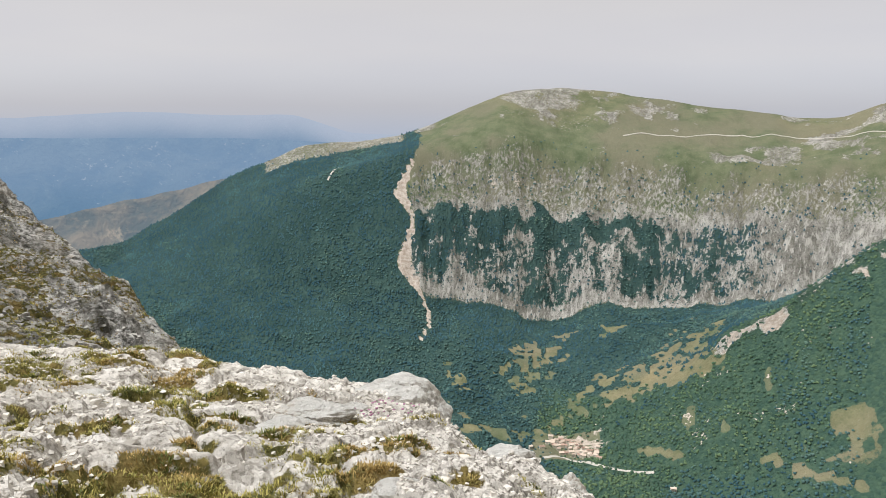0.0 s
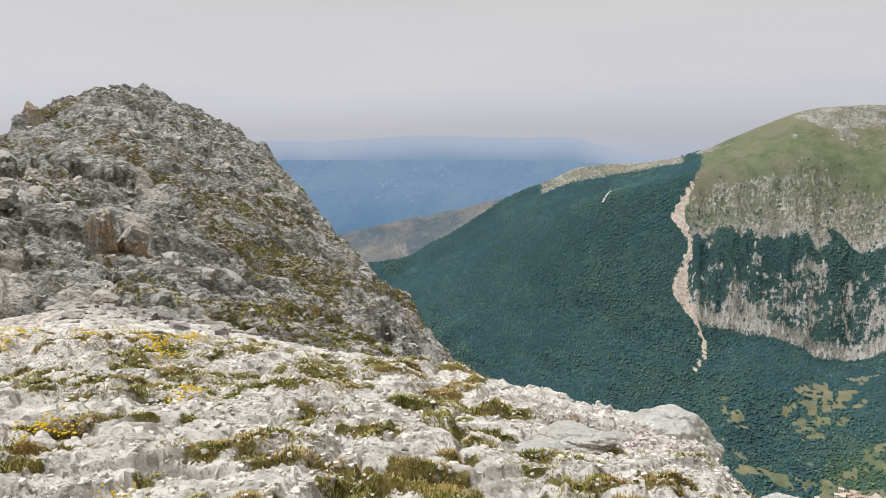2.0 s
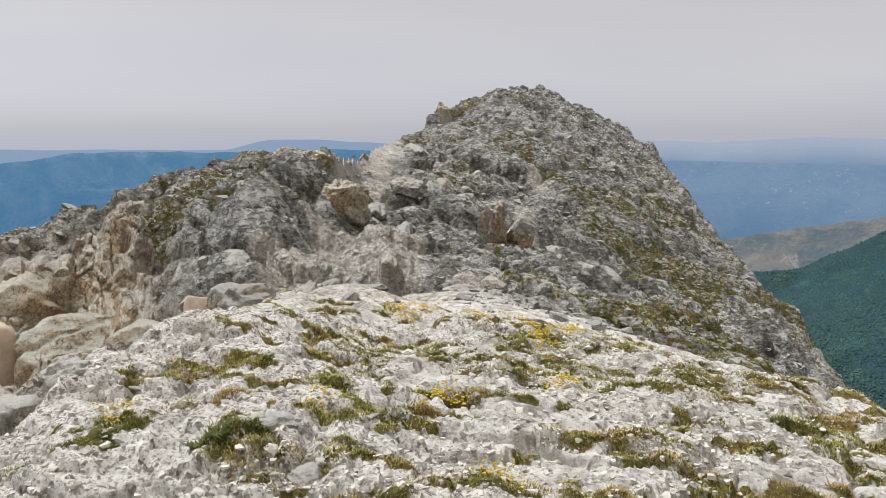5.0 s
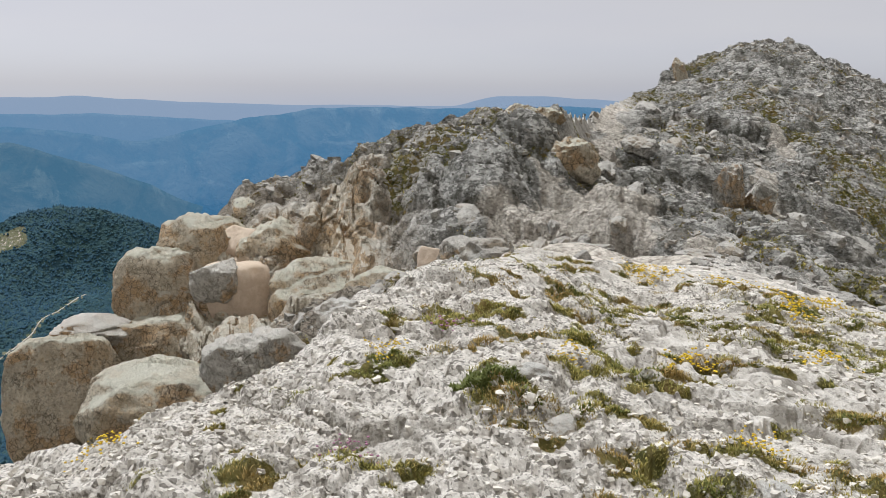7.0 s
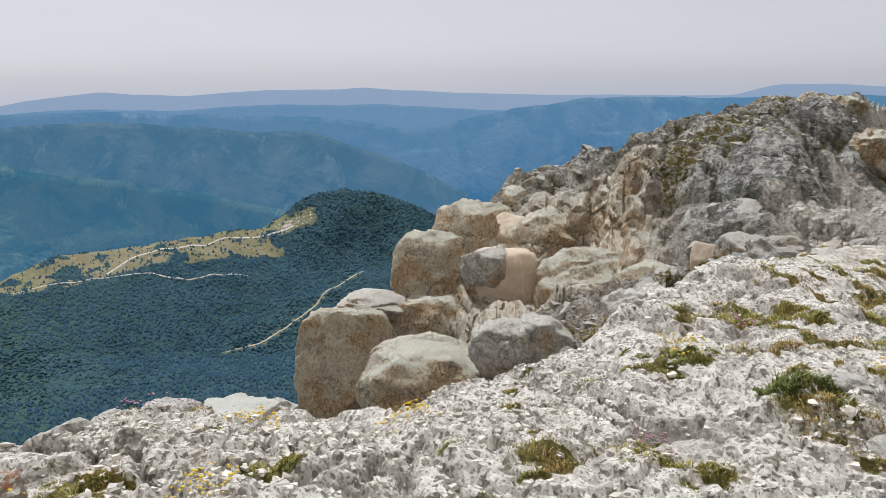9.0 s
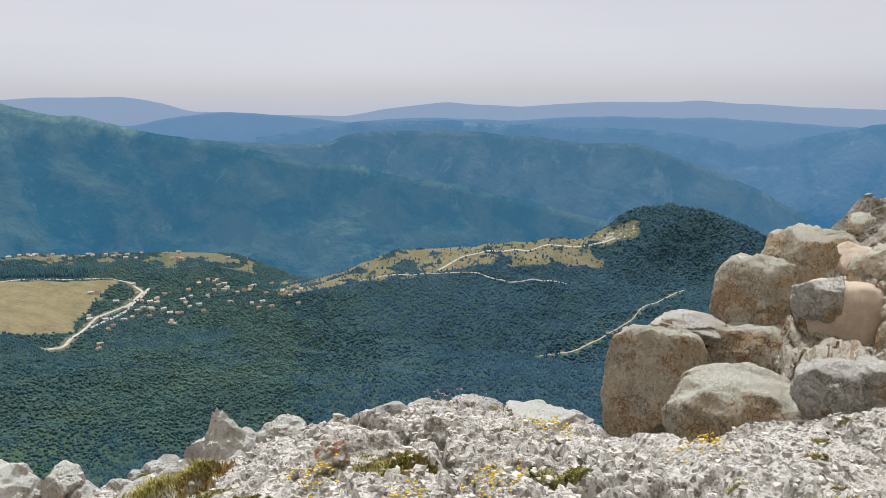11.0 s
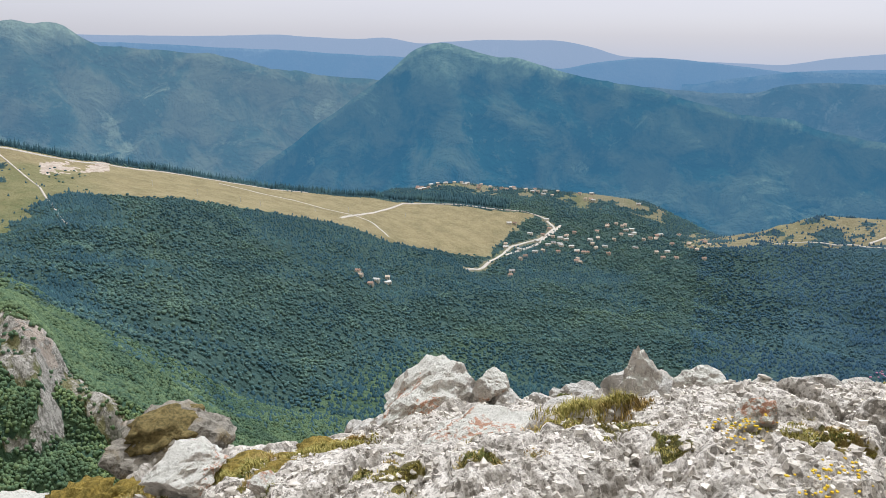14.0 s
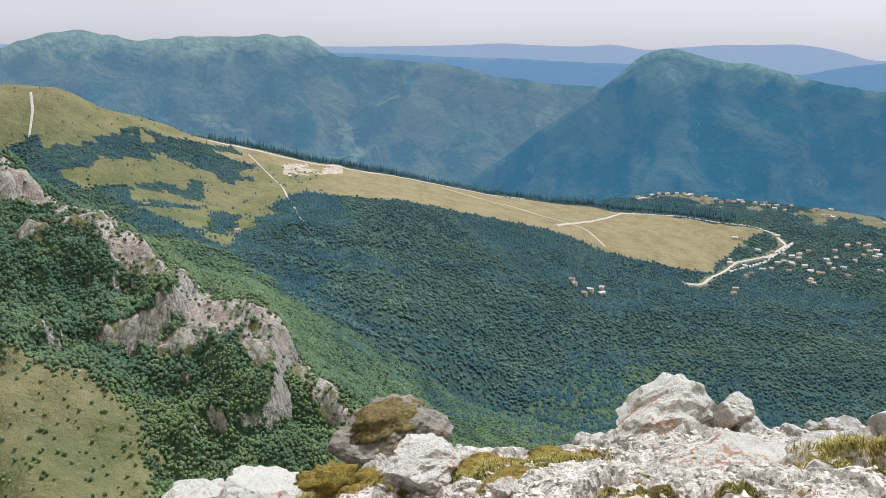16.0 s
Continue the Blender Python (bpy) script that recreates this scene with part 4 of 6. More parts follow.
wood *= 1 - 0.35 * town
rise = band(DEG, 112, 131, 1) * band(S, 11.45, 12.05, 0.1)
wood *= 1 - rise * ramp(n2, -0.02, 0.06)
gold += rise * 0.2
pale += rise * 0.25 * ramp(n2, 0.05, 0.12)
works = band(DEG, 149.7, 153.8, 0.2) * band(EL, -8.75, -7.95, 0.08) * ramp(n2 + 0.3 * n1, -0.1, 0.0)
pale += works * 0.9
# rocky spur: pale crest, cliffs, bushes, a meadow below
crest = band(DEG, 149.5, 180, 0.5) * band(S + 0.12 * n2, 7.86, 8.05, 0.03)
pale += crest * 0.6 * ramp(n2, -0.1, 0.15)
rock += crest * 0.5 + spur * ramp(n2 + 0.5 * n1, 0.16, 0.24) * 0.6
gold += spur * 0.22
wood *= 1 - crest * 0.9
steep = spur * ramp(fall, 1.45, 2.1)
rock += steep
wood *= 1 - steep
gold *= 1 - steep
wood *= 1 - spur * ramp(n2 + 0.5 * n1, 0.14, 0.22)
lea = band(DEG, 164, 190, 1.2) * band(S, 6.9, 7.42, 0.06)
wood *= 1 - lea * 0.97
gold += lea * (0.02 + 0.3 * ramp(n1 + 0.5 * n2, -0.08, 0.12))
rock *= 1 - lea
wood *= 1 - scree
rock *= 1 - scree
pale += scree
def along(places, width):
    """1 within a strip along a road, given by bearings and distances."""
    near = np.full(XX.shape, 1e9)
    pts = [(-math.sin(radians(q)) * d, math.cos(radians(q)) * d) for q, d in places]
    for (ax, ay), (bx, by) in zip(pts[:-1], pts[1:]):
        lx, ly = bx - ax, by - ay
        u = np.clip(((XX - ax) * lx + (YY - ay) * ly) / (lx * lx + ly * ly), 0, 1)
        near = np.minimum(near, np.hypot(XX - ax - u * lx, YY - ay - u * ly))
    return 1 - ramp(near, width * 0.6, width * 1.4)


wood *= 1 - np.maximum(along([(126.0, 2080), (124.8, 2135), (122.9, 2350), (120.8, 2447), (119.8, 2568), (120.6, 2661)], 13), along([(92.6, 2040), (89.8, 2095), (88.2, 2169), (86.2, 2264), (85.0, 2362), (82.8, 2473)], 6))
village = band(DEG, -12.4, -7.6, 0.4) * band(RR, 1960, 2095, 14)
wood *= 1 - 0.9 * village
pale += village * 0.3
wood, rock, gold, pale = (np.clip(v, 0, 1) for v in (wood, rock, gold, pale))
# summit ground: turf among the rock, paler trodden path, grey knoll
knoll = np.clip(rough * ramp(RR, 9, 16), 0, 1)
turf_n, turf_f = fbm(XX / 3.0, YY / 3.0, 3, 81), fbm(XX / 6.5, YY / 6.5, 4, 82)
loose = 0.46 + 0.9 * looseness + 0.22 * band(DEG, 66, 150, 8) * (1 - ramp(RR, 8, 12))
grass = 0.16 + 0.35 * turf_n - 0.3 * band(DEG, 62, 140, 8) * (1 - ramp(RR, 8, 12))
grass += knoll * (0.37 * band(DEG, 14, 33.5, 2.5) * (1 - ramp(RR, 26, 50)) + 0.55 * turf_f * band(DEG, 14, 46, 3) + 0.5 * turf_n)
grass += 0.42 * band(DEG + 3 * turf_n, 37.4, 41.2, 0.7) * band(RR, 44, 59, 2) + 0.36 * band(DEG + 3 * turf_n, 42.4, 47, 0.8) * band(RR, 47, 60, 2) + 0.2 * band(DEG, 33, 45, 1.5) * band(RR, 60, 78, 2) + 0.02 * band(DEG, 55, 69, 1.5) * band(RR, 27.5, 31.5, 0.8)
grass += 0.2 * joint * knoll
path_az = np.interp(RR, [8, 14, 20, 27, 40, 55, 65, 75], [46, 43.5, 41.5, 37.5, 36.5, 39.5, 44, 40])
path = np.exp(-(((DEG - path_az) * np.pi / 180 * RR + 1.2 * fbm(XX / 4, YY / 4, 3, 83)) / 0.42) ** 2) * np.maximum(np.maximum(band(RR, 9, 22, 2), band(RR, 29, 35, 1.5)), 0.8 * band(RR, 39, 45, 1))
path = np.maximum(path, band(DEG + 4 * fbm(XX / 2, YY / 2, 2, 85), 43.5, 49, 0.6) * band(RR, 10.8, 12.6, 0.4))
tan = band(DEG, 61, 92, 2.5) * band(RR, 15, 31, 1.5) * (1 - 0.7 * ramp(Z, -2.6, -1.4))
path = np.maximum(path, 0.95 * band(DEG + 5 * turf_n, 45.0, 56.5, 1.5) * band(RR + 5 * turf_f, 13, 26, 1.5) * ramp(turf_n, -0.3, -0.05))
path = np.maximum(path, 0.8 * band(DEG + 3 * turf_n, 46.9, 49.3, 0.5) * band(RR + 4 * turf_f, 30, 47, 2))
near_pale = np.clip(path, 0, 1)
pale = np.where(S < 6.3, near_pale, pale)
grass = np.clip(grass - path, 0, 1)


def ground_at(x, y):
    """The ground's height at points of the plan."""
    q = np.degrees(np.arctan2(-np.asarray(x, float), np.asarray(y, float)))
    q = np.where(q < COLS[0], q + 360, q)
    r = np.hypot(x, y)
    ci = np.clip(np.interp(q, COLS, np.arange(len(COLS))), 0, len(COLS) - 1.001)
    ri = np.clip(np.interp(r, RADII, np.arange(len(RADII))), 0, len(RADII) - 1.001)
    c0, r0 = ci.astype(int), ri.astype(int)
    u, v = ci - c0, ri - r0
    return (Z[c0, r0] * (1 - u) + Z[c0 + 1, r0] * u) * (1 - v) + (Z[c0, r0 + 1] * (1 - u) + Z[c0 + 1, r0 + 1] * u) * v


def spot(az, d):
    """The plan's x, y of a bearing and a distance."""
    return -math.sin(radians(az)) * d, math.cos(radians(az)) * d
# ---- places of the grass tufts ----
def polar_points(n, az0, az1, r0, r1, seed, bias=1.0, wobble=0.0):
    rs = np.random.RandomState(seed)
    q = np.radians(rs.uniform(az0, az1, n))
    r = r0 + (r1 - r0) * rs.uniform(0, 1, n) ** bias
    x, y = -np.sin(q) * r, np.cos(q) * r
    if wobble:
        ok = fbm(x / wobble, y / wobble, 3, seed) + rs.uniform(-0.2, 0.2, n) > -0.08
        x, y = x[ok], y[ok]
    return np.stack([x, y], 1)


TUFTS_A = [
    (36.9, 7.3), (34.9, 6.8), (29.4, 6.2), (25.9, 6.9), (25.4, 4.3), (29.1, 4.6), (18.0, 5.8), (16.7, 5.0), (22.6, 4.8), (13.0, 6.4), (12.9, 5.2),
    (7.9, 5.7), (6.0, 5.2), (26.4, 3.8), (21.4, 4.1), (10.7, 4.8), (8.1, 4.3), (-1.6, 4.4), (5.4, 4.1), (15.3, 4.1), (31.8, 4.5), (37.1, 6.4),
    (31.9, 9.8), (21.2, 7.2), (22.6, 6.7), (2.1, 4.5), (24.9, 5.2), (18.4, 4.3), (11.5, 4.0), (49.8, 6.1), (46.9, 6.4), (45.1, 7.6), (49.8, 5.3),
    (48.1, 4.6), (44.1, 4.8), (53.0, 3.9), (35.6, 3.9), (44.3, 4.0), (39.0, 5.4), (54.5, 5.6)]
TUFTS_B = [
    (49.9, 6.9), (55.3, 5.8), (55.7, 4.9), (58.9, 5.4), (48.6, 4.5), (44.1, 4.9), (41.5, 5.3), (55.2, 3.9), (61.1, 3.4), (65.1, 3.5), (61.9, 4.4),
    (64.3, 4.4), (45.3, 3.5), (35.1, 3.5), (41.1, 3.3), (103.0, 3.5), (95.3, 4.4), (91.3, 3.4), (61.3, 3.4), (57.9, 5.5), (62.8, 4.5), (72.1, 3.3),
    (77.0, 3.0), (119.3, 4.0), (118.5, 3.6), (116, 3.7), (118, 4.3), (120.5, 4.1), (103.1, 3.5), (105.8, 3.4), (127.3, 3.2), (113.4, 3.3), (99.7, 4.0),
    (141.3, 5.6), (139.2, 4.9), (144.1, 4.5), (136, 5.3), (142, 5.0), (133.7, 3.3), (152.3, 5.3), (150, 4.6), (147, 5.2)]
rs = np.random.RandomState(17)
places = [(*spot(q, d), rs.uniform(0.9, 1.4) if q < 60 else rs.uniform(0.6, 1.0)) for q, d in TUFTS_A + TUFTS_B]
# each marked tuft is a loose row of smaller ones
for q, d in TUFTS_A + TUFTS_B:
    for _ in range(5 if q < 60 else 2):
        places.append((*spot(q + rs.normal(0, 2.6), d + rs.normal(0, 0.07)), rs.uniform(0.45, 1.0) if q < 60 else rs.uniform(0.3, 0.6)))
for x, y in polar_points(250, -14, 62, 3.4, 9.5, 21, 0.8, 1.0):
    places.append((x, y, rs.uniform(0.35, 0.9)))
for x, y in polar_points(330, 14, 58, 6.0, 10.5, 25, 0.9, 1.6):
    places.append((x, y, rs.uniform(0.6, 1.5)))
for x, y in polar_points(70, 62, 158, 2.8, 5.2, 22, 0.9, 0.9):
    places.append((x, y, rs.uniform(0.25, 0.6)))
# thin turf round the tufts
rows = RADII < 12.5
mat = np.zeros((len(COLS), int(rows.sum())))
for x, y, k in places:
    d = math.hypot(x, y)
    c0 = np.abs((COLS - math.degrees(math.atan2(-x, y)) + 180) % 360 - 180) < math.degrees(0.4 / d)
    dx, dy = XX[c0][:, rows] - x, YY[c0][:, rows] - y
    side, out = (dx * y - dy * x) / d, (dx * x + dy * y) / d
    mat[c0] = np.maximum(mat[c0], 1 - ramp(np.hypot(side / 1.6, out) / (0.10 * k), 0.5, 1.5))
grass[:, rows] = np.maximum(grass[:, rows], 0.62 * mat)
# ---- end of landforms ----


def sheet(name, x, y, z, closed, smooth=True):
    """A mesh from a grid of columns and rows."""
    nc, nr = z.shape
    me = bpy.data.meshes.new(name)
    co = np.stack([x, y, z], -1).reshape(-1, 3).astype(np.float32)
    c = np.arange(nc if closed else nc - 1)
    i = (c[:, None] * nr + np.arange(nr - 1)[None, :])
    j = (((c + 1) % nc)[:, None] * nr + np.arange(nr - 1)[None, :])
    quads = np.stack([i, i + 1, j + 1, j], -1).reshape(-1, 4).astype(np.int32)
    me.vertices.add(len(co))
    me.vertices.foreach_set("co", co.ravel())
    me.loops.add(quads.size)
    me.loops.foreach_set("vertex_index", quads.ravel())
    me.polygons.add(len(quads))
    me.polygons.foreach_set("loop_start", np.arange(0, quads.size, 4, dtype=np.int32))
    me.polygons.foreach_set("use_smooth", np.full(len(quads), smooth))
    me.update()
    return me


ground_mesh = sheet("ground", XX, YY, Z, True)
for key, v in (("wood", wood), ("rock", rock), ("gold", gold), ("pale", pale), ("knoll", knoll), ("grass", grass), ("tan", np.clip(tan, 0, 1)), ("joint", np.clip(joint, 0, 1)), ("loose", np.clip(loose, 0, 1)), ("bearing", DEG), ("rank", S)):
    ground_mesh.attributes.new(key, "FLOAT", "POINT").data.foreach_set("value", v.astype(np.float32).ravel())
ground_mesh.materials.append(LIMESTONE)
ground_mesh.materials.append(LANDSCAPE)
ground_mesh.polygons.foreach_set("use_smooth", ((S[:, :-1] > 6.0) | (RR[:, :-1] < 2.4)).ravel())
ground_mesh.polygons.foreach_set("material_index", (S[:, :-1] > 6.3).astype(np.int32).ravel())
tagged(new("ground", ground_mesh), "rocky limestone summit shelf above wooded valleys and meadows", "ground", kind="structure")


# ---- ranges in the distance ----
def far_range(name, crest, near, drop, material, label, relief=40.0, seed=0):
    """A hazy range: its crest line as (bearing, distance, degrees), falling towards the viewer over the length near."""
    k = np.array(crest, float)
    q = np.arange(k[0, 0], k[-1, 0] + 0.01, 0.4)
    d = np.interp(q, k[:, 0], k[:, 1])
    el = sum(np.interp(q + o, k[:, 0], k[:, 2]) for o in (-.5, -.25, 0, .25, .5)) / 5
    z = EYE_Z + d * np.tan(np.radians(el))
    t = np.concatenate([np.linspace(0, 1, 30), [1.06, 1.12]])
    r = (d - near)[:, None] * (1 - np.minimum(t, 1)[None, :]) + d[:, None] * t[None, :]
    fall = np.where(t < 1, np.abs(1 - t) ** 0.85, (t - 1) * 5)
    qq = np.radians(q)[:, None] + 0 * r
    x, y = -np.sin(qq) * r, np.cos(qq) * r
    body = np.clip(np.minimum(t, 2 - t) * (1.06 - t) * 5, 0, 1)[None, :]
    zz = z[:, None] - drop * fall[None, :] + relief * body * (ridged(x / 420, y / 420, 4, seed) * 1.4 + fbm(x / 120, y / 120, 3, seed + 3))
    me = sheet(name, x, y, zz, False)
    me.materials.append(material)
    return tagged(new(name, me), label, "mountain range", kind="structure")


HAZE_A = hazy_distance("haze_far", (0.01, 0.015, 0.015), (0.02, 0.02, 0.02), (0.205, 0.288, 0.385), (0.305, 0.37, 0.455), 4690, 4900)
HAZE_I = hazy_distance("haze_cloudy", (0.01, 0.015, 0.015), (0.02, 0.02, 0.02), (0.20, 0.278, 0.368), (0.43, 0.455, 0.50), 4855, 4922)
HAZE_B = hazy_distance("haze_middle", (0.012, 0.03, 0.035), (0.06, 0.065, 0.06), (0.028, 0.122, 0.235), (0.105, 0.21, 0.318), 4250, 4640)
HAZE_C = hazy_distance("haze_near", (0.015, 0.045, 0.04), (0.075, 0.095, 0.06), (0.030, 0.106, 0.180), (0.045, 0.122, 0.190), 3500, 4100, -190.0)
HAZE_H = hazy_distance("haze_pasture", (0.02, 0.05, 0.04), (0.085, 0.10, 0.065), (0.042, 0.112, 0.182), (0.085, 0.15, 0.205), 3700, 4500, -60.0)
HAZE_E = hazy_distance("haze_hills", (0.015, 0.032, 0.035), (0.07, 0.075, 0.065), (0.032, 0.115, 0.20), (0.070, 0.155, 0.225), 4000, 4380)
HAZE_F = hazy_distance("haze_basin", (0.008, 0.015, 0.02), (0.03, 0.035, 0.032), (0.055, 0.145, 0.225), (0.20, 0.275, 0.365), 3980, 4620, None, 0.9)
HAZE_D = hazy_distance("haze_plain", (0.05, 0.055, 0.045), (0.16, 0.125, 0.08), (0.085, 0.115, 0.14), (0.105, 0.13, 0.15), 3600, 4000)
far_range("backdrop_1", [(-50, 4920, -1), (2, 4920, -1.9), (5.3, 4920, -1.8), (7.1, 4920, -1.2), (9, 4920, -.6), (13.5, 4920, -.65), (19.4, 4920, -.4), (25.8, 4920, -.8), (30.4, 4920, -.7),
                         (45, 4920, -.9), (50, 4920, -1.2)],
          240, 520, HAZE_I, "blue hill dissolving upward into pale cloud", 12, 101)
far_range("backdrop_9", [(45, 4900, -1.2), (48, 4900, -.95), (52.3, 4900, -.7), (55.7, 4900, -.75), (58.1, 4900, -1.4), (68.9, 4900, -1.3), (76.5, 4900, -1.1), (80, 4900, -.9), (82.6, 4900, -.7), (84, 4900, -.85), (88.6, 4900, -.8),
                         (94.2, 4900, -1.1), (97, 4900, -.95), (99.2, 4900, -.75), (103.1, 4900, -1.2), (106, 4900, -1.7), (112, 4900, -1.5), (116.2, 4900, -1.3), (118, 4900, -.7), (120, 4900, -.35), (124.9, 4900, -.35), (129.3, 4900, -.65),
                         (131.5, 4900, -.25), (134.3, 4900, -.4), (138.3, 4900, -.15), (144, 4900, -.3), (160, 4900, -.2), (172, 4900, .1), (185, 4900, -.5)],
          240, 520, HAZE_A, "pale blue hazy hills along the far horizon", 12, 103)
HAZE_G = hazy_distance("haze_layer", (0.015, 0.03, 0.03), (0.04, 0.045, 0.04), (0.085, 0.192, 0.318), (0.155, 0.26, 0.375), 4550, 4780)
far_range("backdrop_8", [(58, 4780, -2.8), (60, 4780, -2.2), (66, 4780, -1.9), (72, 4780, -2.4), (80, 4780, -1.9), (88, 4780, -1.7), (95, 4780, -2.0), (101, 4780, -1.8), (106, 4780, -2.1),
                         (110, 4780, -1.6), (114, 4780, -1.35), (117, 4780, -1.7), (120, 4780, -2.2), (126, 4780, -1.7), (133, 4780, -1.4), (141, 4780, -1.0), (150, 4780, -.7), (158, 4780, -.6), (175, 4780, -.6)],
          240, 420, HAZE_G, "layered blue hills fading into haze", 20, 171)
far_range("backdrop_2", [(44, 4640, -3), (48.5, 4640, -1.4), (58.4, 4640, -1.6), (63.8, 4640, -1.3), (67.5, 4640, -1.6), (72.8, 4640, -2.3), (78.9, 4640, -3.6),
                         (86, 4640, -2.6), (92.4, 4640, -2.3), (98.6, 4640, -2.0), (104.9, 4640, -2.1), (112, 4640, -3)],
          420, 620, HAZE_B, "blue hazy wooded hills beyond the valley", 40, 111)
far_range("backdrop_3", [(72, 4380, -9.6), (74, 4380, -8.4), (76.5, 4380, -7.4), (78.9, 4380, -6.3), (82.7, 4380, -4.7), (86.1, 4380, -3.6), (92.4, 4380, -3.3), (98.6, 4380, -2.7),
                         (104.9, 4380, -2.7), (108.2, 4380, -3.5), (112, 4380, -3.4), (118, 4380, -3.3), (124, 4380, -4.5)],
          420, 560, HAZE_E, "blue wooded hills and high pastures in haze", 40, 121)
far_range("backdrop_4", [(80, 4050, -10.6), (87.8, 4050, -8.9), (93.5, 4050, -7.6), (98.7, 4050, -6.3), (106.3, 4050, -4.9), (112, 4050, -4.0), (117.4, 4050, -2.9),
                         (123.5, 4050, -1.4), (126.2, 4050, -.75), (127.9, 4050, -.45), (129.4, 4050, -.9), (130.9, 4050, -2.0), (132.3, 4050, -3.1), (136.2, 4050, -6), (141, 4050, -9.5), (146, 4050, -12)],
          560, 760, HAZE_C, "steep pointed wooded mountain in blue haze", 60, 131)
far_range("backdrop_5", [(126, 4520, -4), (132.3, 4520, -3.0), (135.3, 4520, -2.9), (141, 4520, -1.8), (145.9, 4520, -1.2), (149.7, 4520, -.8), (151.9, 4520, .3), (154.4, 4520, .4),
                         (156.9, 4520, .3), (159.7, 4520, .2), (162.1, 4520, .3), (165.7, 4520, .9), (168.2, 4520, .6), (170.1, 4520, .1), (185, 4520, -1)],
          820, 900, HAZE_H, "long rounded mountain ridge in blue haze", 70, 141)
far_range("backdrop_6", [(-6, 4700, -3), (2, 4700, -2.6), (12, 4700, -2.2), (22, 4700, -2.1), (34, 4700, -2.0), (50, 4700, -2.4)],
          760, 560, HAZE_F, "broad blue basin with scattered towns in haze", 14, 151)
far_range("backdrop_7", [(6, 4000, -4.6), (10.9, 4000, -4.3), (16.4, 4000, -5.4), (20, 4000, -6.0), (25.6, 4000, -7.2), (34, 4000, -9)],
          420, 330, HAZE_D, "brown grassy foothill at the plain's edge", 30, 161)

# ---- helpers for things ----
def raw_mesh(name, verts, faces, material, smooth=False):
    """A mesh from arrays of vertices and triangles."""
    me = bpy.data.meshes.new(name)
    verts, faces = np.asarray(verts, np.float32), np.asarray(faces, np.int32)
    n = faces.shape[1]
    me.vertices.add(len(verts))
    me.vertices.foreach_set("co", verts.ravel())
    me.loops.add(faces.size)
    me.loops.foreach_set("vertex_index", faces.ravel())
    me.polygons.add(len(faces))
    me.polygons.foreach_set("loop_start", np.arange(0, faces.size, n, dtype=np.int32))
    me.polygons.foreach_set("use_smooth", np.full(len(faces), smooth))
    me.materials.append(material)
    me.update()
    return me


def part(name, bm, material, parent, label=""):
    me = bpy.data.meshes.new(name)
    bm.to_mesh(me)
    bm.free()
    me.materials.append(material)
    ob = new(name, me)
    ob.parent = parent
    return tagged(ob, label) if label else ob


def ball(sub):
    bm = bmesh.new()
    bmesh.ops.create_icosphere(bm, subdivisions=sub, radius=1.0)
    v = np.array([q.co[:] for q in bm.verts])
    f = np.array([[q.index for q in t.verts] for t in bm.faces])
    bm.free()
    return v / np.linalg.norm(v, axis=1)[:, None], f


BALLS = {k: ball(k) for k in (1, 2, 3, 4, 5)}


def solid_noise(p, scale, seed, octaves=4):
    x, y, z = (p * scale).T
    return (fbm(x + 0.7 * z, y - 0.4 * z, octaves, seed) + fbm(y + 0.5 * x, z + 0.3 * x, octaves, seed + 5) + fbm(z - 0.6 * y, x + 0.2 * y, octaves, seed + 9)) / 1.8


def rock_shape(seed, sub=4, planes=16, crisp=0.75, bumps=0.10, lo=0.5, joints=2, boxy=0.0):
    """A block with broken faces: a ball cut by random planes, split by a few joints, then weathered."""
    rs = np.random.RandomState(seed)
    v, f = BALLS[sub]
    n = rs.normal(size=(planes, 3))
    n /= np.linalg.norm(n, axis=1)[:, None]
    d = rs.uniform(lo, 1.0, planes)
    dot = v @ n.T
    cut = np.where(dot > 0.2, d / np.maximum(dot, 0.2), 9.0)
    r = np.minimum(cut.min(1), 1.0)
    r = crisp * r + (1 - crisp) * 0.85
    if boxy:
        t = np.array([[math.cos(0.3), math.sin(0.3), 0], [-math.sin(0.3), math.cos(0.3), 0], [0, 0, 1]])
        w = np.abs(v @ t) ** 4
        r = np.minimum(r * 1.25, w.sum(1) ** -0.25) * boxy + r * (1 - boxy)
    p = v * r[:, None]
    if sub > 2:
        wave = 0.12 * solid_noise(p + seed, 1.6, seed + 3, 3)
        for _ in range(joints):
            m = rs.normal(size=3) * np.array([1, 1, 0.7])
            m /= np.linalg.norm(m)
            c = p @ m - rs.uniform(-0.45, 0.45) + wave
            r = r * (1 - 0.11 * np.exp(-(c / 0.04) ** 2) - 0.02 * (c > 0))
        ridge = 1 - 3 * np.abs(solid_noise(p + seed * 0.7, 2.6, seed + 11, 4))
        r = r * (1 + bumps * (0.7 * ridge - 0.3) + bumps * 1.6 * solid_noise(p + seed * 1.7, 3.0, seed, 5))
        r = r * (1 + 0.6 * bumps * solid_noise(p + seed * 2.3, 10.0, seed + 17, 3))
        p = v * r[:, None]
    p /= np.abs(p).max(0)
    return p, f


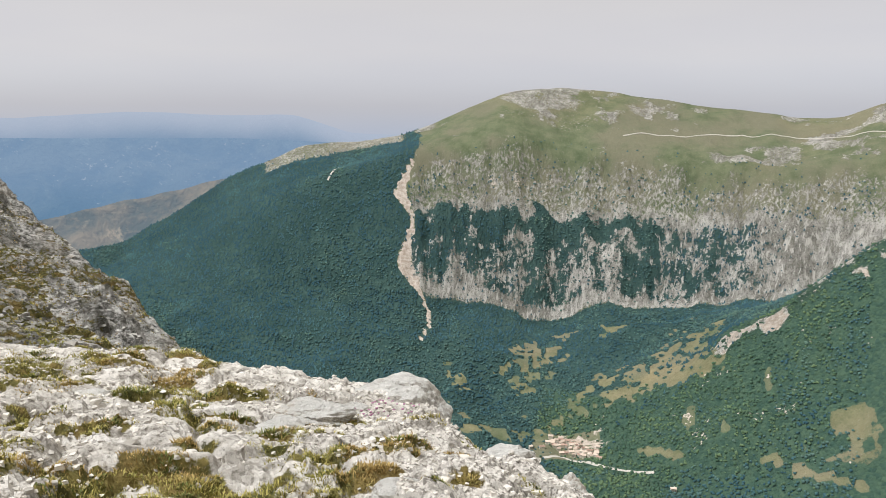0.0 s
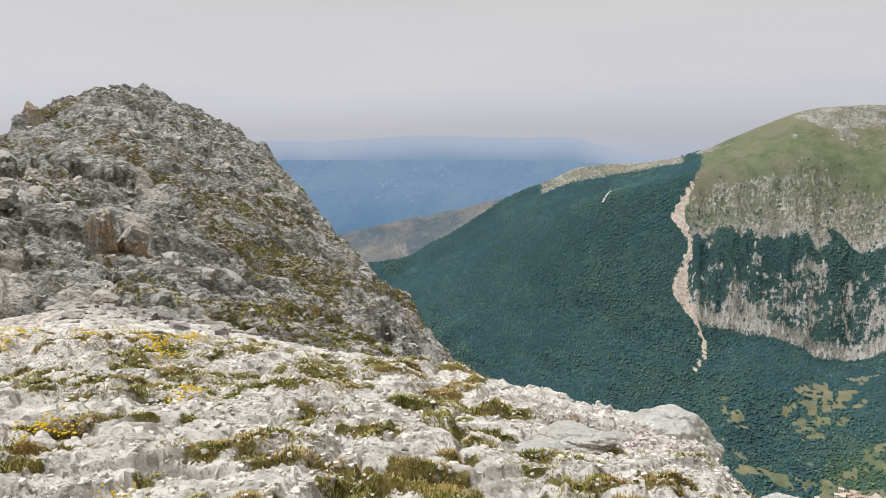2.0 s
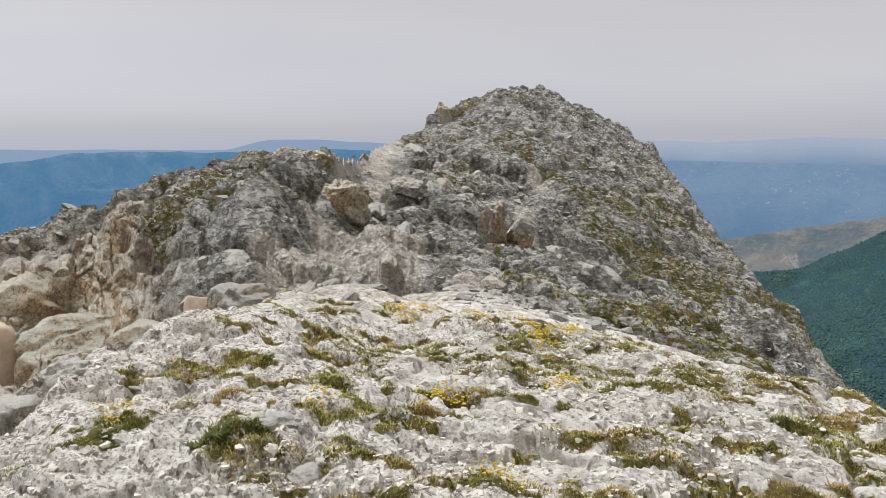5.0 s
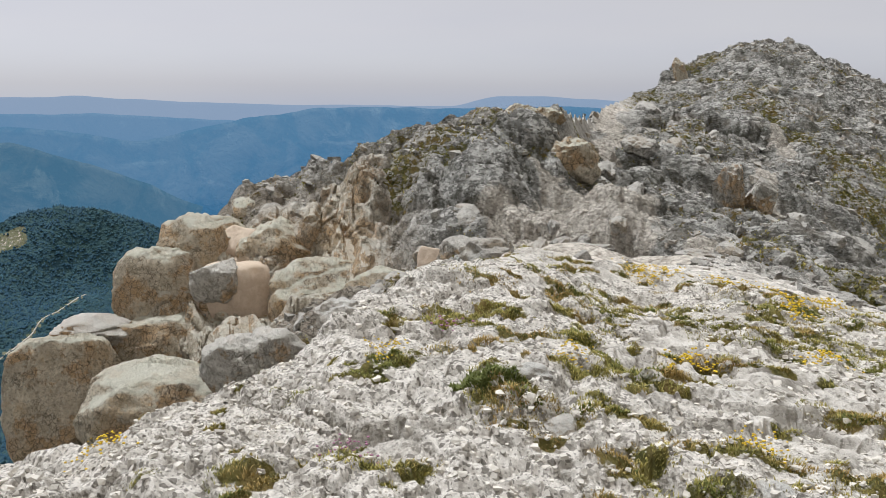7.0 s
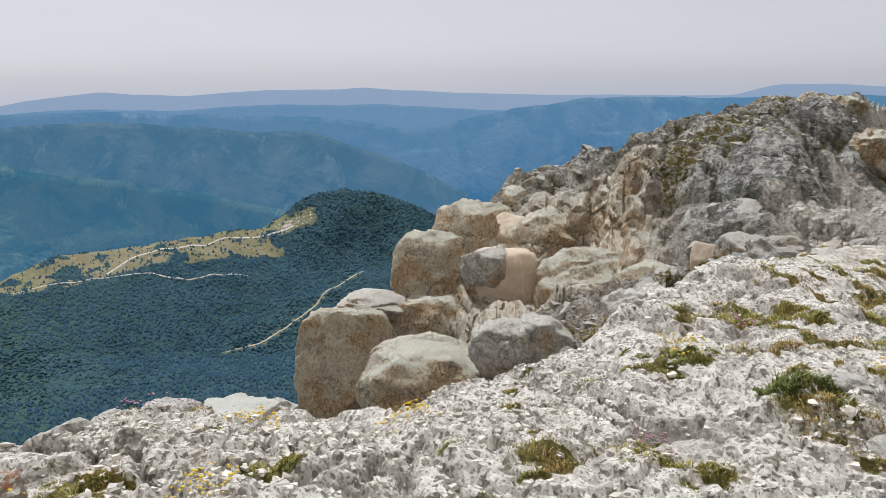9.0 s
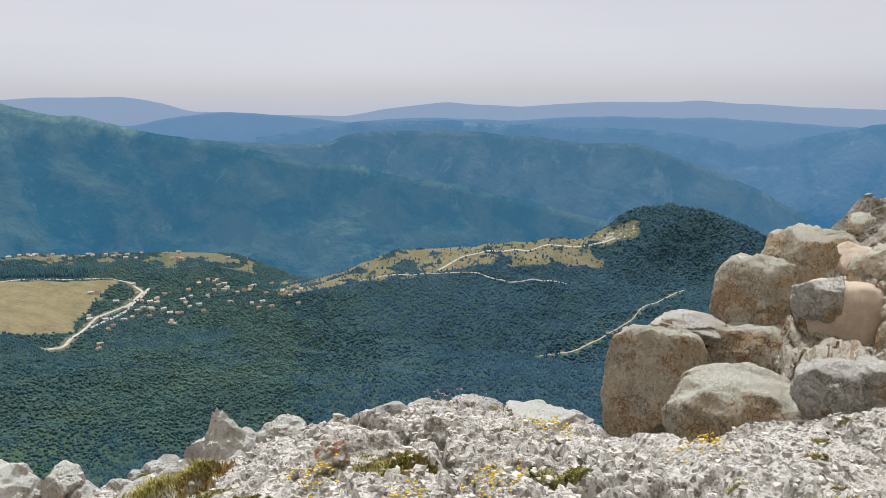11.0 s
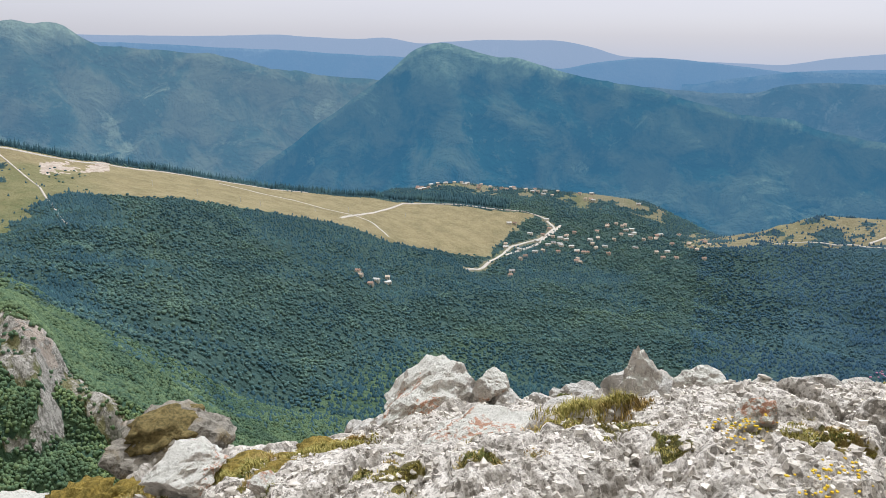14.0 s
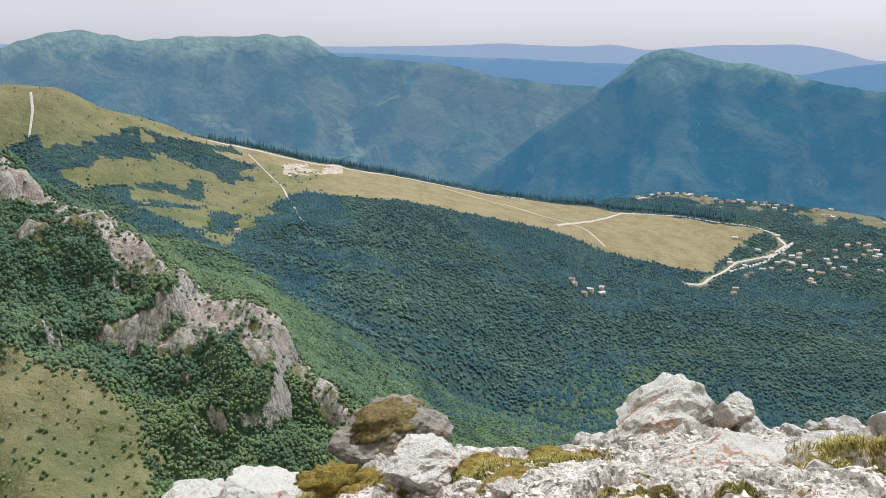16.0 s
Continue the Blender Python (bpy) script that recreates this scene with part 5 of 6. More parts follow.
def boulder(x, y, z, half, tall, seed, material, label, name="boulder", group="", sub=4, deep=0.9, crisp=0.75, bumps=0.1, smooth=False, turn=None, planes=14, boxy=0.0, wedge=0.0, joints=2, peak=0.0):
    rs = np.random.RandomState(seed + 500)
    p, f = rock_shape(seed, sub, planes, crisp, bumps, 0.5, joints, boxy)
    if wedge:
        p[:, 2] = np.where(p[:, 2] > -0.3, (p[:, 2] + 0.3) * (1 - wedge * ramp(p[:, 1], -0.55, 1.0)) - 0.3, p[:, 2])
    if peak:
        p[:, :2] *= (1 - peak * np.clip(p[:, 2:3], 0, 1))
    a = rs.uniform(0, 6.28) if turn is None else turn
    out = np.arctan2(y, x)
    p = p * np.array([half * deep, half, tall])
    c, s = math.cos(out), math.sin(out)
    p = p @ np.array([[c, s, 0], [-s, c, 0], [0, 0, 1]])
    ob = new(name, raw_mesh(name, p, f, material, smooth))
    ob.location = (x, y, z)
    return tagged(ob, label, "rock", group)


# ---- outcrop of big rounded blocks beyond the shelf ----
OUTCROP = [
    (-24.90, 2.45, -7.35, 1.66, 2.15, "big"), (-19.66, 4.24, -6.24, 2.15, 1.38, "big"), (-17.65, 5.95, -4.53, 1.45, 0.80, "grey"), (-27.0, 5.75, -5.10, 1.55, 1.70, "big"),
    (-26.1, 5.45, -6.75, 2.00, 1.45, "big"), (-27.4, 7.45, -4.55, 1.80, 2.05, "big"), (-25.1, 7.00, -4.30, 0.85, 0.75, "grey"), (-26.1, 10.0, -4.15, 2.00, 1.55, "big"),
    (-22.75, 9.39, -4.85, 1.55, 1.35, "big"), (-19.50, 10.17, -4.20, 1.65, 1.15, "big"), (-17.28, 11.32, -2.85, 0.98, 0.80, "grey"), (-24.6, 12.3, -3.35, 1.75, 1.10, "big"),
    (-22.65, 12.76, -3.55, 1.15, 0.92, "big"), (-28.1, 9.81, -3.40, 1.60, 1.25, "big"), (-28.2, 7.90, -4.00, 1.50, 1.20, "big"), (-25.69, 3.39, -5.58, 1.15, 0.45, "grey"),
    (-24.2, 8.6, -6.5, 2.2, 1.2, "big"), (-26.75, 8.40, -3.75, 1.10, 0.95, "fresh"), (-25.45, 7.75, -5.10, 1.40, 1.30, "fresh"), (-18.05, 10.68, -2.95, 0.50, 0.55, "fresh"),
]
KINDS = {"big": (CLIFF_ROCK, "large rounded tan limestone block with pale top in an outcrop"), "grey": (WALL_TOP, "pale grey weathered limestone block in an outcrop"),
         "fresh": (SMOOTH_ROCK, "smooth pinkish freshly broken limestone face in an outcrop")}
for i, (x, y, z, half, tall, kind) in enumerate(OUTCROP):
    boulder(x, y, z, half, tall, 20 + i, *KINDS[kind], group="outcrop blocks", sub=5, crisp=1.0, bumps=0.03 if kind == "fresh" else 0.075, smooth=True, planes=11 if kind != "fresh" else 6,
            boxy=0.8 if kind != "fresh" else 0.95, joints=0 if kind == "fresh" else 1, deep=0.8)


def rock_wall():
    """The tan face of the outcrop: one wall of bulging, jointed rock with two fresh breaks."""
    q, r = np.meshgrid(np.arange(58.5, 88.01, 0.11), np.concatenate([np.arange(20.5, 25.5, 0.13), np.arange(25.5, 28.3, 0.026), np.arange(28.3, 30.2, 0.1)]), indexing="ij")
    a = np.radians(q)
    x, y = -np.sin(a) * r, np.cos(a) * r
    z = ground_at(x, y)
    along, up = a * 26, z * 1.25 - 0.55 * r
    wx, wy = 0.5 * fbm(along * 0.5, up * 0.5, 3, 211), 0.5 * fbm(along * 0.5, up * 0.5, 3, 217)
    tone, gap = patches(along / 2.5 + wx, up / 1.5 + wy, 219)
    tone2, gap2 = patches(along / 0.85 + 1.5 * wx, up / 0.6 + 1.5 * wy, 223)
    out = 0.05 + 0.30 * np.sqrt(ramp(gap, 0.0, 0.25)) * (0.3 + 1.1 * tone) + 0.14 * ramp(gap2, 0.0, 0.14) * (0.2 + tone2)
    out += 0.22 * fbm(along * 1.3, up * 1.3, 4, 227) + 0.07 * ridged(along * 1.6, up * 1.9, 4, 229) + 0.05 * ridged(along * 3.6, up * 3.6, 2, 241)
    fresh = np.zeros_like(q)
    for q0, z0, wide, tall in ((72.9, -4.3, 0.5, 0.4),):
        d = np.hypot((q - q0) * 0.46 / wide, (z - z0) / tall) + 0.5 * fbm(along * 1.1, up * 1.1, 3, 231) + 0.25 * fbm(along * 4, up * 4, 2, 233)
        fresh = np.maximum(fresh, 1 - ramp(d, 0.85, 1.0))
    out = out * (1 - fresh) + fresh * (0.42 + 0.25 * fbm(along * 0.8, up * 0.8, 2, 237))
    rim = band(q, 62.0, 86.6, 2.6) * band(r, 22.0, 29.0, 1.0)
    out = out * rim - 0.7 * (1 - rim)
    me = sheet("rock_wall", x + np.sin(a) * out * 0.75, y - np.cos(a) * out * 0.75, z + out * 0.6, False, False)
    me.attributes.new("fresh", "FLOAT", "POINT").data.foreach_set("value", fresh.astype(np.float32).ravel())
    me.attributes.new("weathered", "FLOAT", "POINT").data.foreach_set("value", np.clip(1 - band(q, 64, 89, 2.5) + 0.8 * ramp(r, 27.5, 29.5) + fbm(along * 0.6, up * 0.6, 3, 239), 0, 1).astype(np.float32).ravel())
    me.materials.append(WALL_ROCK)
    return tagged(new("rock_wall", me), "tan limestone rock wall with bulging jointed blocks and fresh pinkish breaks", "rock outcrop")


rock_wall()

# ---- knoll: marked boulders ----
KNOLL = [
    (-18.54, 22.27, -2.45, 0.66, 0.92), (-18.07, 23.27, -2.65, 0.68, 0.95), (-44.20, 46.61, 1.65, 0.65, 1.25), (-47.50, 60.20, 4.91, 0.57, 0.46),
    (-46.13, 61.28, 4.70, 0.57, 0.50), (-20.84, 17.42, -0.10, 0.92, 0.90), (-19.94, 17.69, -0.40, 0.80, 0.85), (-22.66, 17.56, 0.40, 0.80, 0.50),
    (-23.18, 16.87, 0.55, 0.92, 0.45), (-20.61, 14.11, -1.61, 0.60, 0.45), (-7.80, 5.41, -0.34, 0.42, 0.24), (-37.01, 59.75, 1.4, 0.5, 0.75),
    (-15.87, 13.61, -2.05, 0.93, 0.25), (-12.02, 13.28, -1.95, 0.55, 0.22), (-23.83, 23.11, 0.0, 0.85, 0.55),
]
for i, (x, y, z, half, tall) in enumerate(KNOLL):
    z = min(z, float(ground_at(x, y)) + tall * (0.3 if i in (5, 6, 7, 8) else 0.55)) if i not in (3, 4) else float(ground_at(x, y)) + tall * 0.85
    if i in (0, 1):
        z = float(ground_at(x, y)) + tall * 0.6
    if i in (6, 9):
        continue
    if i == 2:
        z = float(ground_at(x, y)) + 0.6
    boulder(x, y, z, half, tall, 80 + i, CLIFF_ROCK if i in (2, 5, 7, 8) else WALL_TOP if i in (0, 1) else GREY_ROCK, "tan broken limestone block on the rocky knoll" if i in (2, 5, 7, 8) else "grey weathered limestone boulder on the rocky knoll", group="knoll boulders", sub=4, crisp=0.95, bumps=0.16)

# ---- rim of the shelf ----
EDGE = [
    (-4.52, -3.9, -1.16, 0.50, 0.44), (-4.71, -3.37, -0.92, 0.15, 0.15), (-4.29, -2.03, -0.42, 0.18, 0.28), (-4.32, -1.67, -0.30, 0.16, 0.11),
    (-4.46, -1.19, -0.30, 0.18, 0.09), (-4.55, -0.93, -0.24, 0.11, 0.09), (-4.60, -0.63, -0.22, 0.15, 0.09), (-4.73, -0.22, -0.28, 0.26, 0.11),
    (-3.21, -1.03, 0.11, 0.09, 0.10), (-4.08, -2.36, -0.58, 0.17, 0.09), (-3.75, -5.68, -2.07, 0.48, 0.30), (-1.31, -4.61, -0.95, 0.20, 0.13),
    (-1.84, -4.76, -1.18, 0.38, 0.15), (-2.15, -2.88, -0.40, 0.08, 0.06), (-3.54, -2.57, -0.60, 0.40, 0.15), (-2.43, -3.99, -0.86, 0.29, 0.18),
]
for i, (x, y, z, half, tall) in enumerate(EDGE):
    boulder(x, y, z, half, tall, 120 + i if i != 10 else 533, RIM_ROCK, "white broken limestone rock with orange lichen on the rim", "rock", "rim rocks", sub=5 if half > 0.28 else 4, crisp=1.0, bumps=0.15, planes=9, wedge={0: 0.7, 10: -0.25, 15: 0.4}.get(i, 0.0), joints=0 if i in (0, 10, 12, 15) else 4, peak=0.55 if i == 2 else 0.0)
rs = np.random.RandomState(63)
for i in range(46):
    q = rs.uniform(86, 136)
    d = float(np.interp(q, COLS, LD[2])) + rs.uniform(-0.5, 0.15)
    x, y = spot(q, d)
    h = rs.uniform(0.05, 0.15)
    boulder(x, y, float(ground_at(x, y)) - 0.25 * h, h, h * rs.uniform(0.6, 1.0), 320 + i, WHITE_ROCK, "jagged white limestone crag along the rim", "rock", "rim rocks", sub=3, crisp=1.0,
            bumps=0.18, planes=6)
boulder(-9.09, -14.51, -7.1, 1.45, 1.0, 140, DARK_ROCK, "dark limestone rock capped with brown moss below the rim", "mossy_rock", sub=5, crisp=0.7, bumps=0.14)
SHELF = [
    (-0.22, 6.64, -0.90, 0.57, 0.35), (0.46, 5.62, -0.91, 0.32, 0.20), (0.89, 5.26, -0.88, 0.15, 0.15), (-0.30, 4.87, -0.33, 0.10, 0.06),
    (-0.37, 4.54, -0.28, 0.10, 0.06), (-0.68, 5.26, -0.36, 0.30, 0.12), (-5.04, 2.26, 0.05, 0.19, 0.15), (-3.59, 2.66, 0.06, 0.12, 0.07),
    (-4.80, -0.65, -0.27, 0.15, 0.08), (-4.67, -1.17, -0.34, 0.16, 0.09), (-3.86, -1.18, -0.13, 0.10, 0.10), (-3.40, 2.55, 0.11, 0.17, 0.07),
]
for i, (x, y, z, half, tall) in enumerate(SHELF):
    boulder(x, y, z, half, tall, 160 + i, WHITE_ROCK, "large square limestone block at the shelf's corner" if i == 0 else "pale limestone rock lying on the summit shelf", "rock", "shelf rocks", sub=5 if half > 0.25 else 4, crisp=1.0, bumps=0.10 if i == 0 else 0.15, boxy=0.7 if i == 0 else 0.0)


rs = np.random.RandomState(77)
for i, (x, y) in enumerate(polar_points(46, -12, 58, 3.3, 8.0, 78, 0.9, 2.0)):
    h = rs.uniform(0.08, 0.2)
    boulder(x, y, float(ground_at(x, y)) - 0.15 * h, h, h * rs.uniform(0.3, 0.5), 400 + i, WHITE_ROCK, "flat angular white limestone slab set in the ground", "limestone_slab", "slabs of the shelf",
            sub=3, crisp=1.0, bumps=0.12, planes=6)


# ---- loose stones ----
def scatter(name, pts, sizes, flat, material, seed, chips, label="", category="", sink=0.3):
    """Many small stones in one mesh."""
    rs = np.random.RandomState(seed)
    if chips:
        base = np.array([(x, y, z) for z in (-1, 1) for y in (-1, 1) for x in (-1, 1)], float)
        sides = np.array([(0, 2, 3), (0, 3, 1), (4, 5, 7), (4, 7, 6), (0, 1, 5), (0, 5, 4), (2, 6, 7), (2, 7, 3), (0, 4, 6), (0, 6, 2), (1, 3, 7), (1, 7, 5)])
        shapes = [(base * rs.uniform(0.25, 1.0, (8, 3)) + rs.normal(0, 0.13, (8, 3)), sides) for _ in range(24)]
    else:
        base, sides = BALLS[1]
        shapes = [(base * rs.uniform(0.5, 1.0, (len(base), 1)) + rs.normal(0, 0.12, base.shape), sides) for _ in range(24)]
    V, Fc, off = [], [], 0
    for (x, y), s in zip(pts, sizes):
        p, f = shapes[rs.randint(24)]
        a, b = rs.uniform(0, 6.28), rs.uniform(0.6, 1.0)
        q = p * np.array([s, s * b, s * rs.uniform(*flat)])
        t = rs.normal(0, 0.25)
        q = q @ np.array([[1, 0, 0], [0, math.cos(t), math.sin(t)], [0, -math.sin(t), math.cos(t)]])
        q = q @ np.array([[math.cos(a), math.sin(a), 0], [-math.sin(a), math.cos(a), 0], [0, 0, 1]])
        V.append((q, x, y, s))
        Fc.append(f + off)
        off += len(p)
    z = ground_at(np.array([v[1] for v in V]), np.array([v[2] for v in V]))
    co = np.concatenate([q + np.array([x, y, h + s * (0.35 - sink)]) for (q, x, y, s), h in zip(V, z)])
    return tagged(new(name, raw_mesh(name, co, np.concatenate(Fc), material)), label, category, kind="stuff")


rs = np.random.RandomState(5)
pts = polar_points(38000, -18, 158, 2.5, 8.0, 11, 0.75, 1.3)
scatter("gravel", pts, np.minimum(np.exp(rs.normal(math.log(0.0125), 0.45, len(pts))), 0.025), (0.35, 0.75), GRAVEL, 1, True, "loose white limestone chips covering the shelf", "gravel", 0.12)
pts = polar_points(2400, -22, 168, 2.6, 10.0, 12, 0.9, 1.6)
scatter("stones", pts, np.minimum(np.exp(rs.normal(math.log(0.03), 0.4, len(pts))), 0.055), (0.3, 0.6), GRAVEL, 2, False, "flat white limestone stones strewn over the shelf", "stones")
pts = polar_points(15000, 14, 76, 10, 78, 13, 0.8, 6.0)
ci, ri = np.searchsorted(COLS[:720], np.degrees(np.arctan2(-pts[:, 0], pts[:, 1]))), np.searchsorted(RADII, np.hypot(*pts.T))
pts = pts[pale[ci, ri] < 0.55]
scatter("rubble", pts, np.minimum(np.exp(rs.normal(0, 0.5, len(pts))) * (0.035 + 0.0014 * np.hypot(*pts.T)), 0.24), (0.4, 1.0), GREY_ROCK, 3, True, "grey limestone rubble and broken ledges on the knoll", "rubble")

# bedded ledges that break through the knoll
def ledges(n, seed, az0, az1, r0, r1, label):
    rs = np.random.RandomState(seed)
    shapes = [raw_mesh("rock_ledge", *rock_shape(700 + k, 3, 11, 1.0, 0.16, 0.5, 2, 0.4), GREY_ROCK) for k in range(10)]
    for x, y in polar_points(n, az0, az1, r0, r1, seed, 0.75, 7.0):
        q_az = math.degrees(math.atan2(-x, y))
        if abs(math.hypot(x, y) / float(np.interp(q_az, COLS, LD[5])) - 1.0) < 0.22:
            continue
        h = rs.uniform(0.25, 0.7) * (0.24 + 0.013 * math.hypot(x, y))
        ob = new("rock_ledge", shapes[rs.randint(10)])
        m = pose(x, y, float(ground_at(x, y)) - (0.45 + 0.4 * (q_az < 30)) * h, 0, math.degrees(rs.normal(0.35, 0.25)), math.degrees(rs.normal(-0.9, 0.5)))
        ob.matrix_world = m @ Matrix.Diagonal((h * rs.uniform(1.0, 1.9), h * rs.uniform(0.7, 1.2), h * rs.uniform(0.6, 1.2), 1.0))
        tagged(ob, label, "rock ledge", "knoll ledges")


ledges(70, 29, 55, 73, 17, 28.5, "grey broken limestone ledge above the tan outcrop")
ledges(360, 19, 17, 62, 11, 70, "grey tilted limestone ledge breaking through the rocky knoll")

# ---- grass ----
def tufts(name, places, blades, spread, height, material, seed, label, width=0.006):
    """Clumps of thin curved blades in one mesh."""
    rs = np.random.RandomState(seed)
    P = []
    for x, y, k in places:
        n = int(blades * k)
        a, r = rs.uniform(0, 6.28, n), spread * k * np.sqrt(rs.uniform(0, 1, n)) * rs.uniform(0.6, 1.3)
        d = max(math.hypot(x, y), 0.1)
        side, out = np.cos(a) * r * rs.uniform(1.1, 1.9), np.sin(a) * r * rs.uniform(0.6, 1.0)
        P.append(np.stack([x + (side * y + out * x) / d, y + (out * y - side * x) / d, a + rs.normal(0, 0.9, n),
                           height * math.sqrt(k) * rs.uniform(0.5, 1.15, n) * (1 - 0.4 * r / (spread * k * 1.3))], 1))
    P = np.concatenate(P)
    z = ground_at(P[:, 0], P[:, 1]) - 0.01
    lean = rs.uniform(0.2, 0.85, len(P))
    d = np.stack([np.cos(P[:, 2]), np.sin(P[:, 2])], 1)
    side = np.stack([-d[:, 1], d[:, 0]], 1)
    h = P[:, 3]
    w = width * rs.uniform(0.7, 1.5, len(P))
    root = np.column_stack([P[:, :2], z])

    def level(t, bend, ww):
        c = root + np.column_stack([d * (bend * lean * h)[:, None], h * t])
        off = np.column_stack([side * (w * ww)[:, None], 0 * h])
        return c - off, c + off

    a0, a1 = level(0, 0, 1)
    b0, b1 = level(0.6, 0.35, 0.8)
    tip = root + np.column_stack([d * (lean * h)[:, None], h * rs.uniform(0.75, 1.0, len(P))])
    co = np.stack([a0, a1, b0, b1, tip], 1).reshape(-1, 3)
    i = np.arange(len(P))[:, None] * 5
    tri = np.concatenate([i + np.array([0, 1, 3]), i + np.array([0, 3, 2]), i + np.array([2, 3, 4])], 0)
    return tagged(new(name, raw_mesh(name, co, tri, material)), label, "grass", kind="stuff")


tufts("grass", places, 230, 0.105, 0.043, GRASS, 3, "olive and straw-coloured grass tufts between the stones", 0.0030)
tufts("grass", places[::5], 110, 0.075, 0.045, HERB, 6, "low green herbs mixed into the grass tufts", 0.0045)
pts = np.concatenate([polar_points(9000, 14.5, 48, 9.5, 76, 23, 0.8), polar_points(1200, 48, 72, 13, 32, 24, 0.8)])
ci, ri = np.searchsorted(COLS[:720], np.degrees(np.arctan2(-pts[:, 0], pts[:, 1]))), np.searchsorted(RADII, np.hypot(*pts.T))
pts = pts[grass[ci, ri] + rs.uniform(-0.25, 0.15, len(pts)) > 0.42]
far_turf = [(x, y, rs.uniform(0.6, 1.4)) for x, y in pts]
tufts("grass", far_turf, 15, 0.24, 0.085, GRASS, 4, "thin summer turf on the flank of the knoll", 0.02)

FLOWERS = [(81.6, 4.0), (40.1, 8.6), (38.0, 10.6), (44.7, 8.3), (35.6, 7.7), (33.5, 8.3), (35.6, 7.2), (43.7, 8.7), (33.5, 5.9), (41.8, 5.3), (37.1, 4.0),
           (49.8, 4.7), (36.8, 9.6), (34.6, 8.6), (45.6, 8.4), (62.7, 4.5), (91.7, 4.0), (95.8, 3.1), (109.2, 3.3), (102.8, 2.9)]


def blossoms(name, places, material, seed, label, count=64, spread=0.065):
    """Low cushions of small flower heads."""
    rs = np.random.RandomState(seed)
    v, f = BALLS[1]
    co, tri, off = [], [], 0
    for q, d in places:
        x, y = spot(q, d)
        for _ in range(count):
            px, py = x + rs.normal(0, spread * (1.0 if d < 5 else 1.4)), y + rs.normal(0, spread)
            s = rs.uniform(0.0045, 0.0085) * (1.0 if d < 5 else 1.5)
            co.append(v * np.array([s, s, s * 0.6]) + np.array([px, py, float(ground_at(px, py)) + rs.uniform(0.03, 0.075)]))
            tri.append(f + off)
            off += len(v)
    return tagged(new(name, raw_mesh(name, np.concatenate(co), np.concatenate(tri), material)), label, "flowers", kind="stuff")


blossoms("yellow_flowers", FLOWERS, YELLOW, 8, "small bright yellow flowers in low cushions")
blossoms("pink_flowers", [(65.1, 3.5), (65.6, 3.6), (3.5, 5.6), (2.4, 5.9), (100, 4.4), (97, 4.5), (58.5, 5.3)], PINK, 9, "faded pink thyme flowers among stones", 18)


def cushion(x, y, half, tall, seed, label, material=MOSS):
    """A dome of moss and short grass."""
    v, f = BALLS[4]
    p = v * np.array([half, half * 0.8, tall])
    p = p * (1 + 0.55 * solid_noise(v + seed, 3.0, seed, 3)[:, None] + 0.3 * solid_noise(v + seed, 14.0, seed + 4, 3)[:, None])
    ob = new("moss_cushion", raw_mesh("moss_cushion", p, f, material, True))
    ob.location = (x, y, float(ground_at(x, y)) + tall * 0.1)
    return tagged(ob, label, "moss", "moss cushions")


mats = [(152.2, 5.0, 0.22, 0.12), (141, 5.5, 0.24, 0.06), (118.6, 4.05, 0.15, 0.03), (143.5, 5.0, 0.16, 0.05), (138.5, 5.2, 0.15, 0.04), (149.8, 5.3, 0.15, 0.06), (155, 5.05, 0.22, 0.13), (141.2, 4.3, 0.18, 0.05), (145, 4.7, 0.16, 0.06)]
for i, (q, d, half, tall) in enumerate(mats):
    cushion(*spot(q, d), half, tall, 30 + i, "rust and olive moss cushion on the limestone")
tufts("grass", [(*spot(q + rs.normal(0, 1.2), d + rs.normal(0, 0.10)), rs.uniform(0.8, 1.2)) for q, d, _, _ in mats for _ in range(12)], 260, 0.12, 0.075, GRASS, 12,
      "short rust-coloured grass growing out of the moss", 0.003)
tufts("green_plant", [(*spot(55.4, 4.05), 1.5), (*spot(54.6, 4.1), 1.2), (*spot(56.3, 4.0), 1.2)], 260, 0.085, 0.045, HERB, 13, "dark green creeping mat plant on gravel", 0.006)
moss_cap = cushion(-9.09, -14.51, 0.85, 0.40, 39, "brown moss cap on the dark rock below the rim", BROWN_MOSS)
moss_cap.location.z = -6.55

# ---- woods ----
rs = np.random.RandomState(31)


def wood_points(n, az0, az1, r0, r1, seed):
    """Points of the plan, evenly strewn over a sector, kept where the woods are."""
    g = np.random.RandomState(seed)
    q = g.uniform(az0, az1, n)
    r = np.sqrt(g.uniform(r0 * r0, r1 * r1, n))
    ci = np.clip(np.round(np.interp(q, COLS, np.arange(len(COLS)))).astype(int), 0, len(COLS) - 1)
    ri = np.clip(np.round(np.interp(r, RADII, np.arange(len(RADII)))).astype(int), 0, len(RADII) - 1)
    w, s = wood[ci, ri], S[ci, ri]
    x, y = -np.sin(np.radians(q)) * r, np.cos(np.radians(q)) * r
    w = w * (1 - 0.8 * (pale[ci, ri] > 0.5)) + 0.03 * (s > 7.5) * (s < 11.1) * (gold[ci, ri] < 0.6) + 0.012 * (s > 6.6) * (s < 7.5)
    ok = (g.uniform(0, 1, n) < w) & (s > 7.0)
    return x[ok], y[ok], s[ok], q[ok]


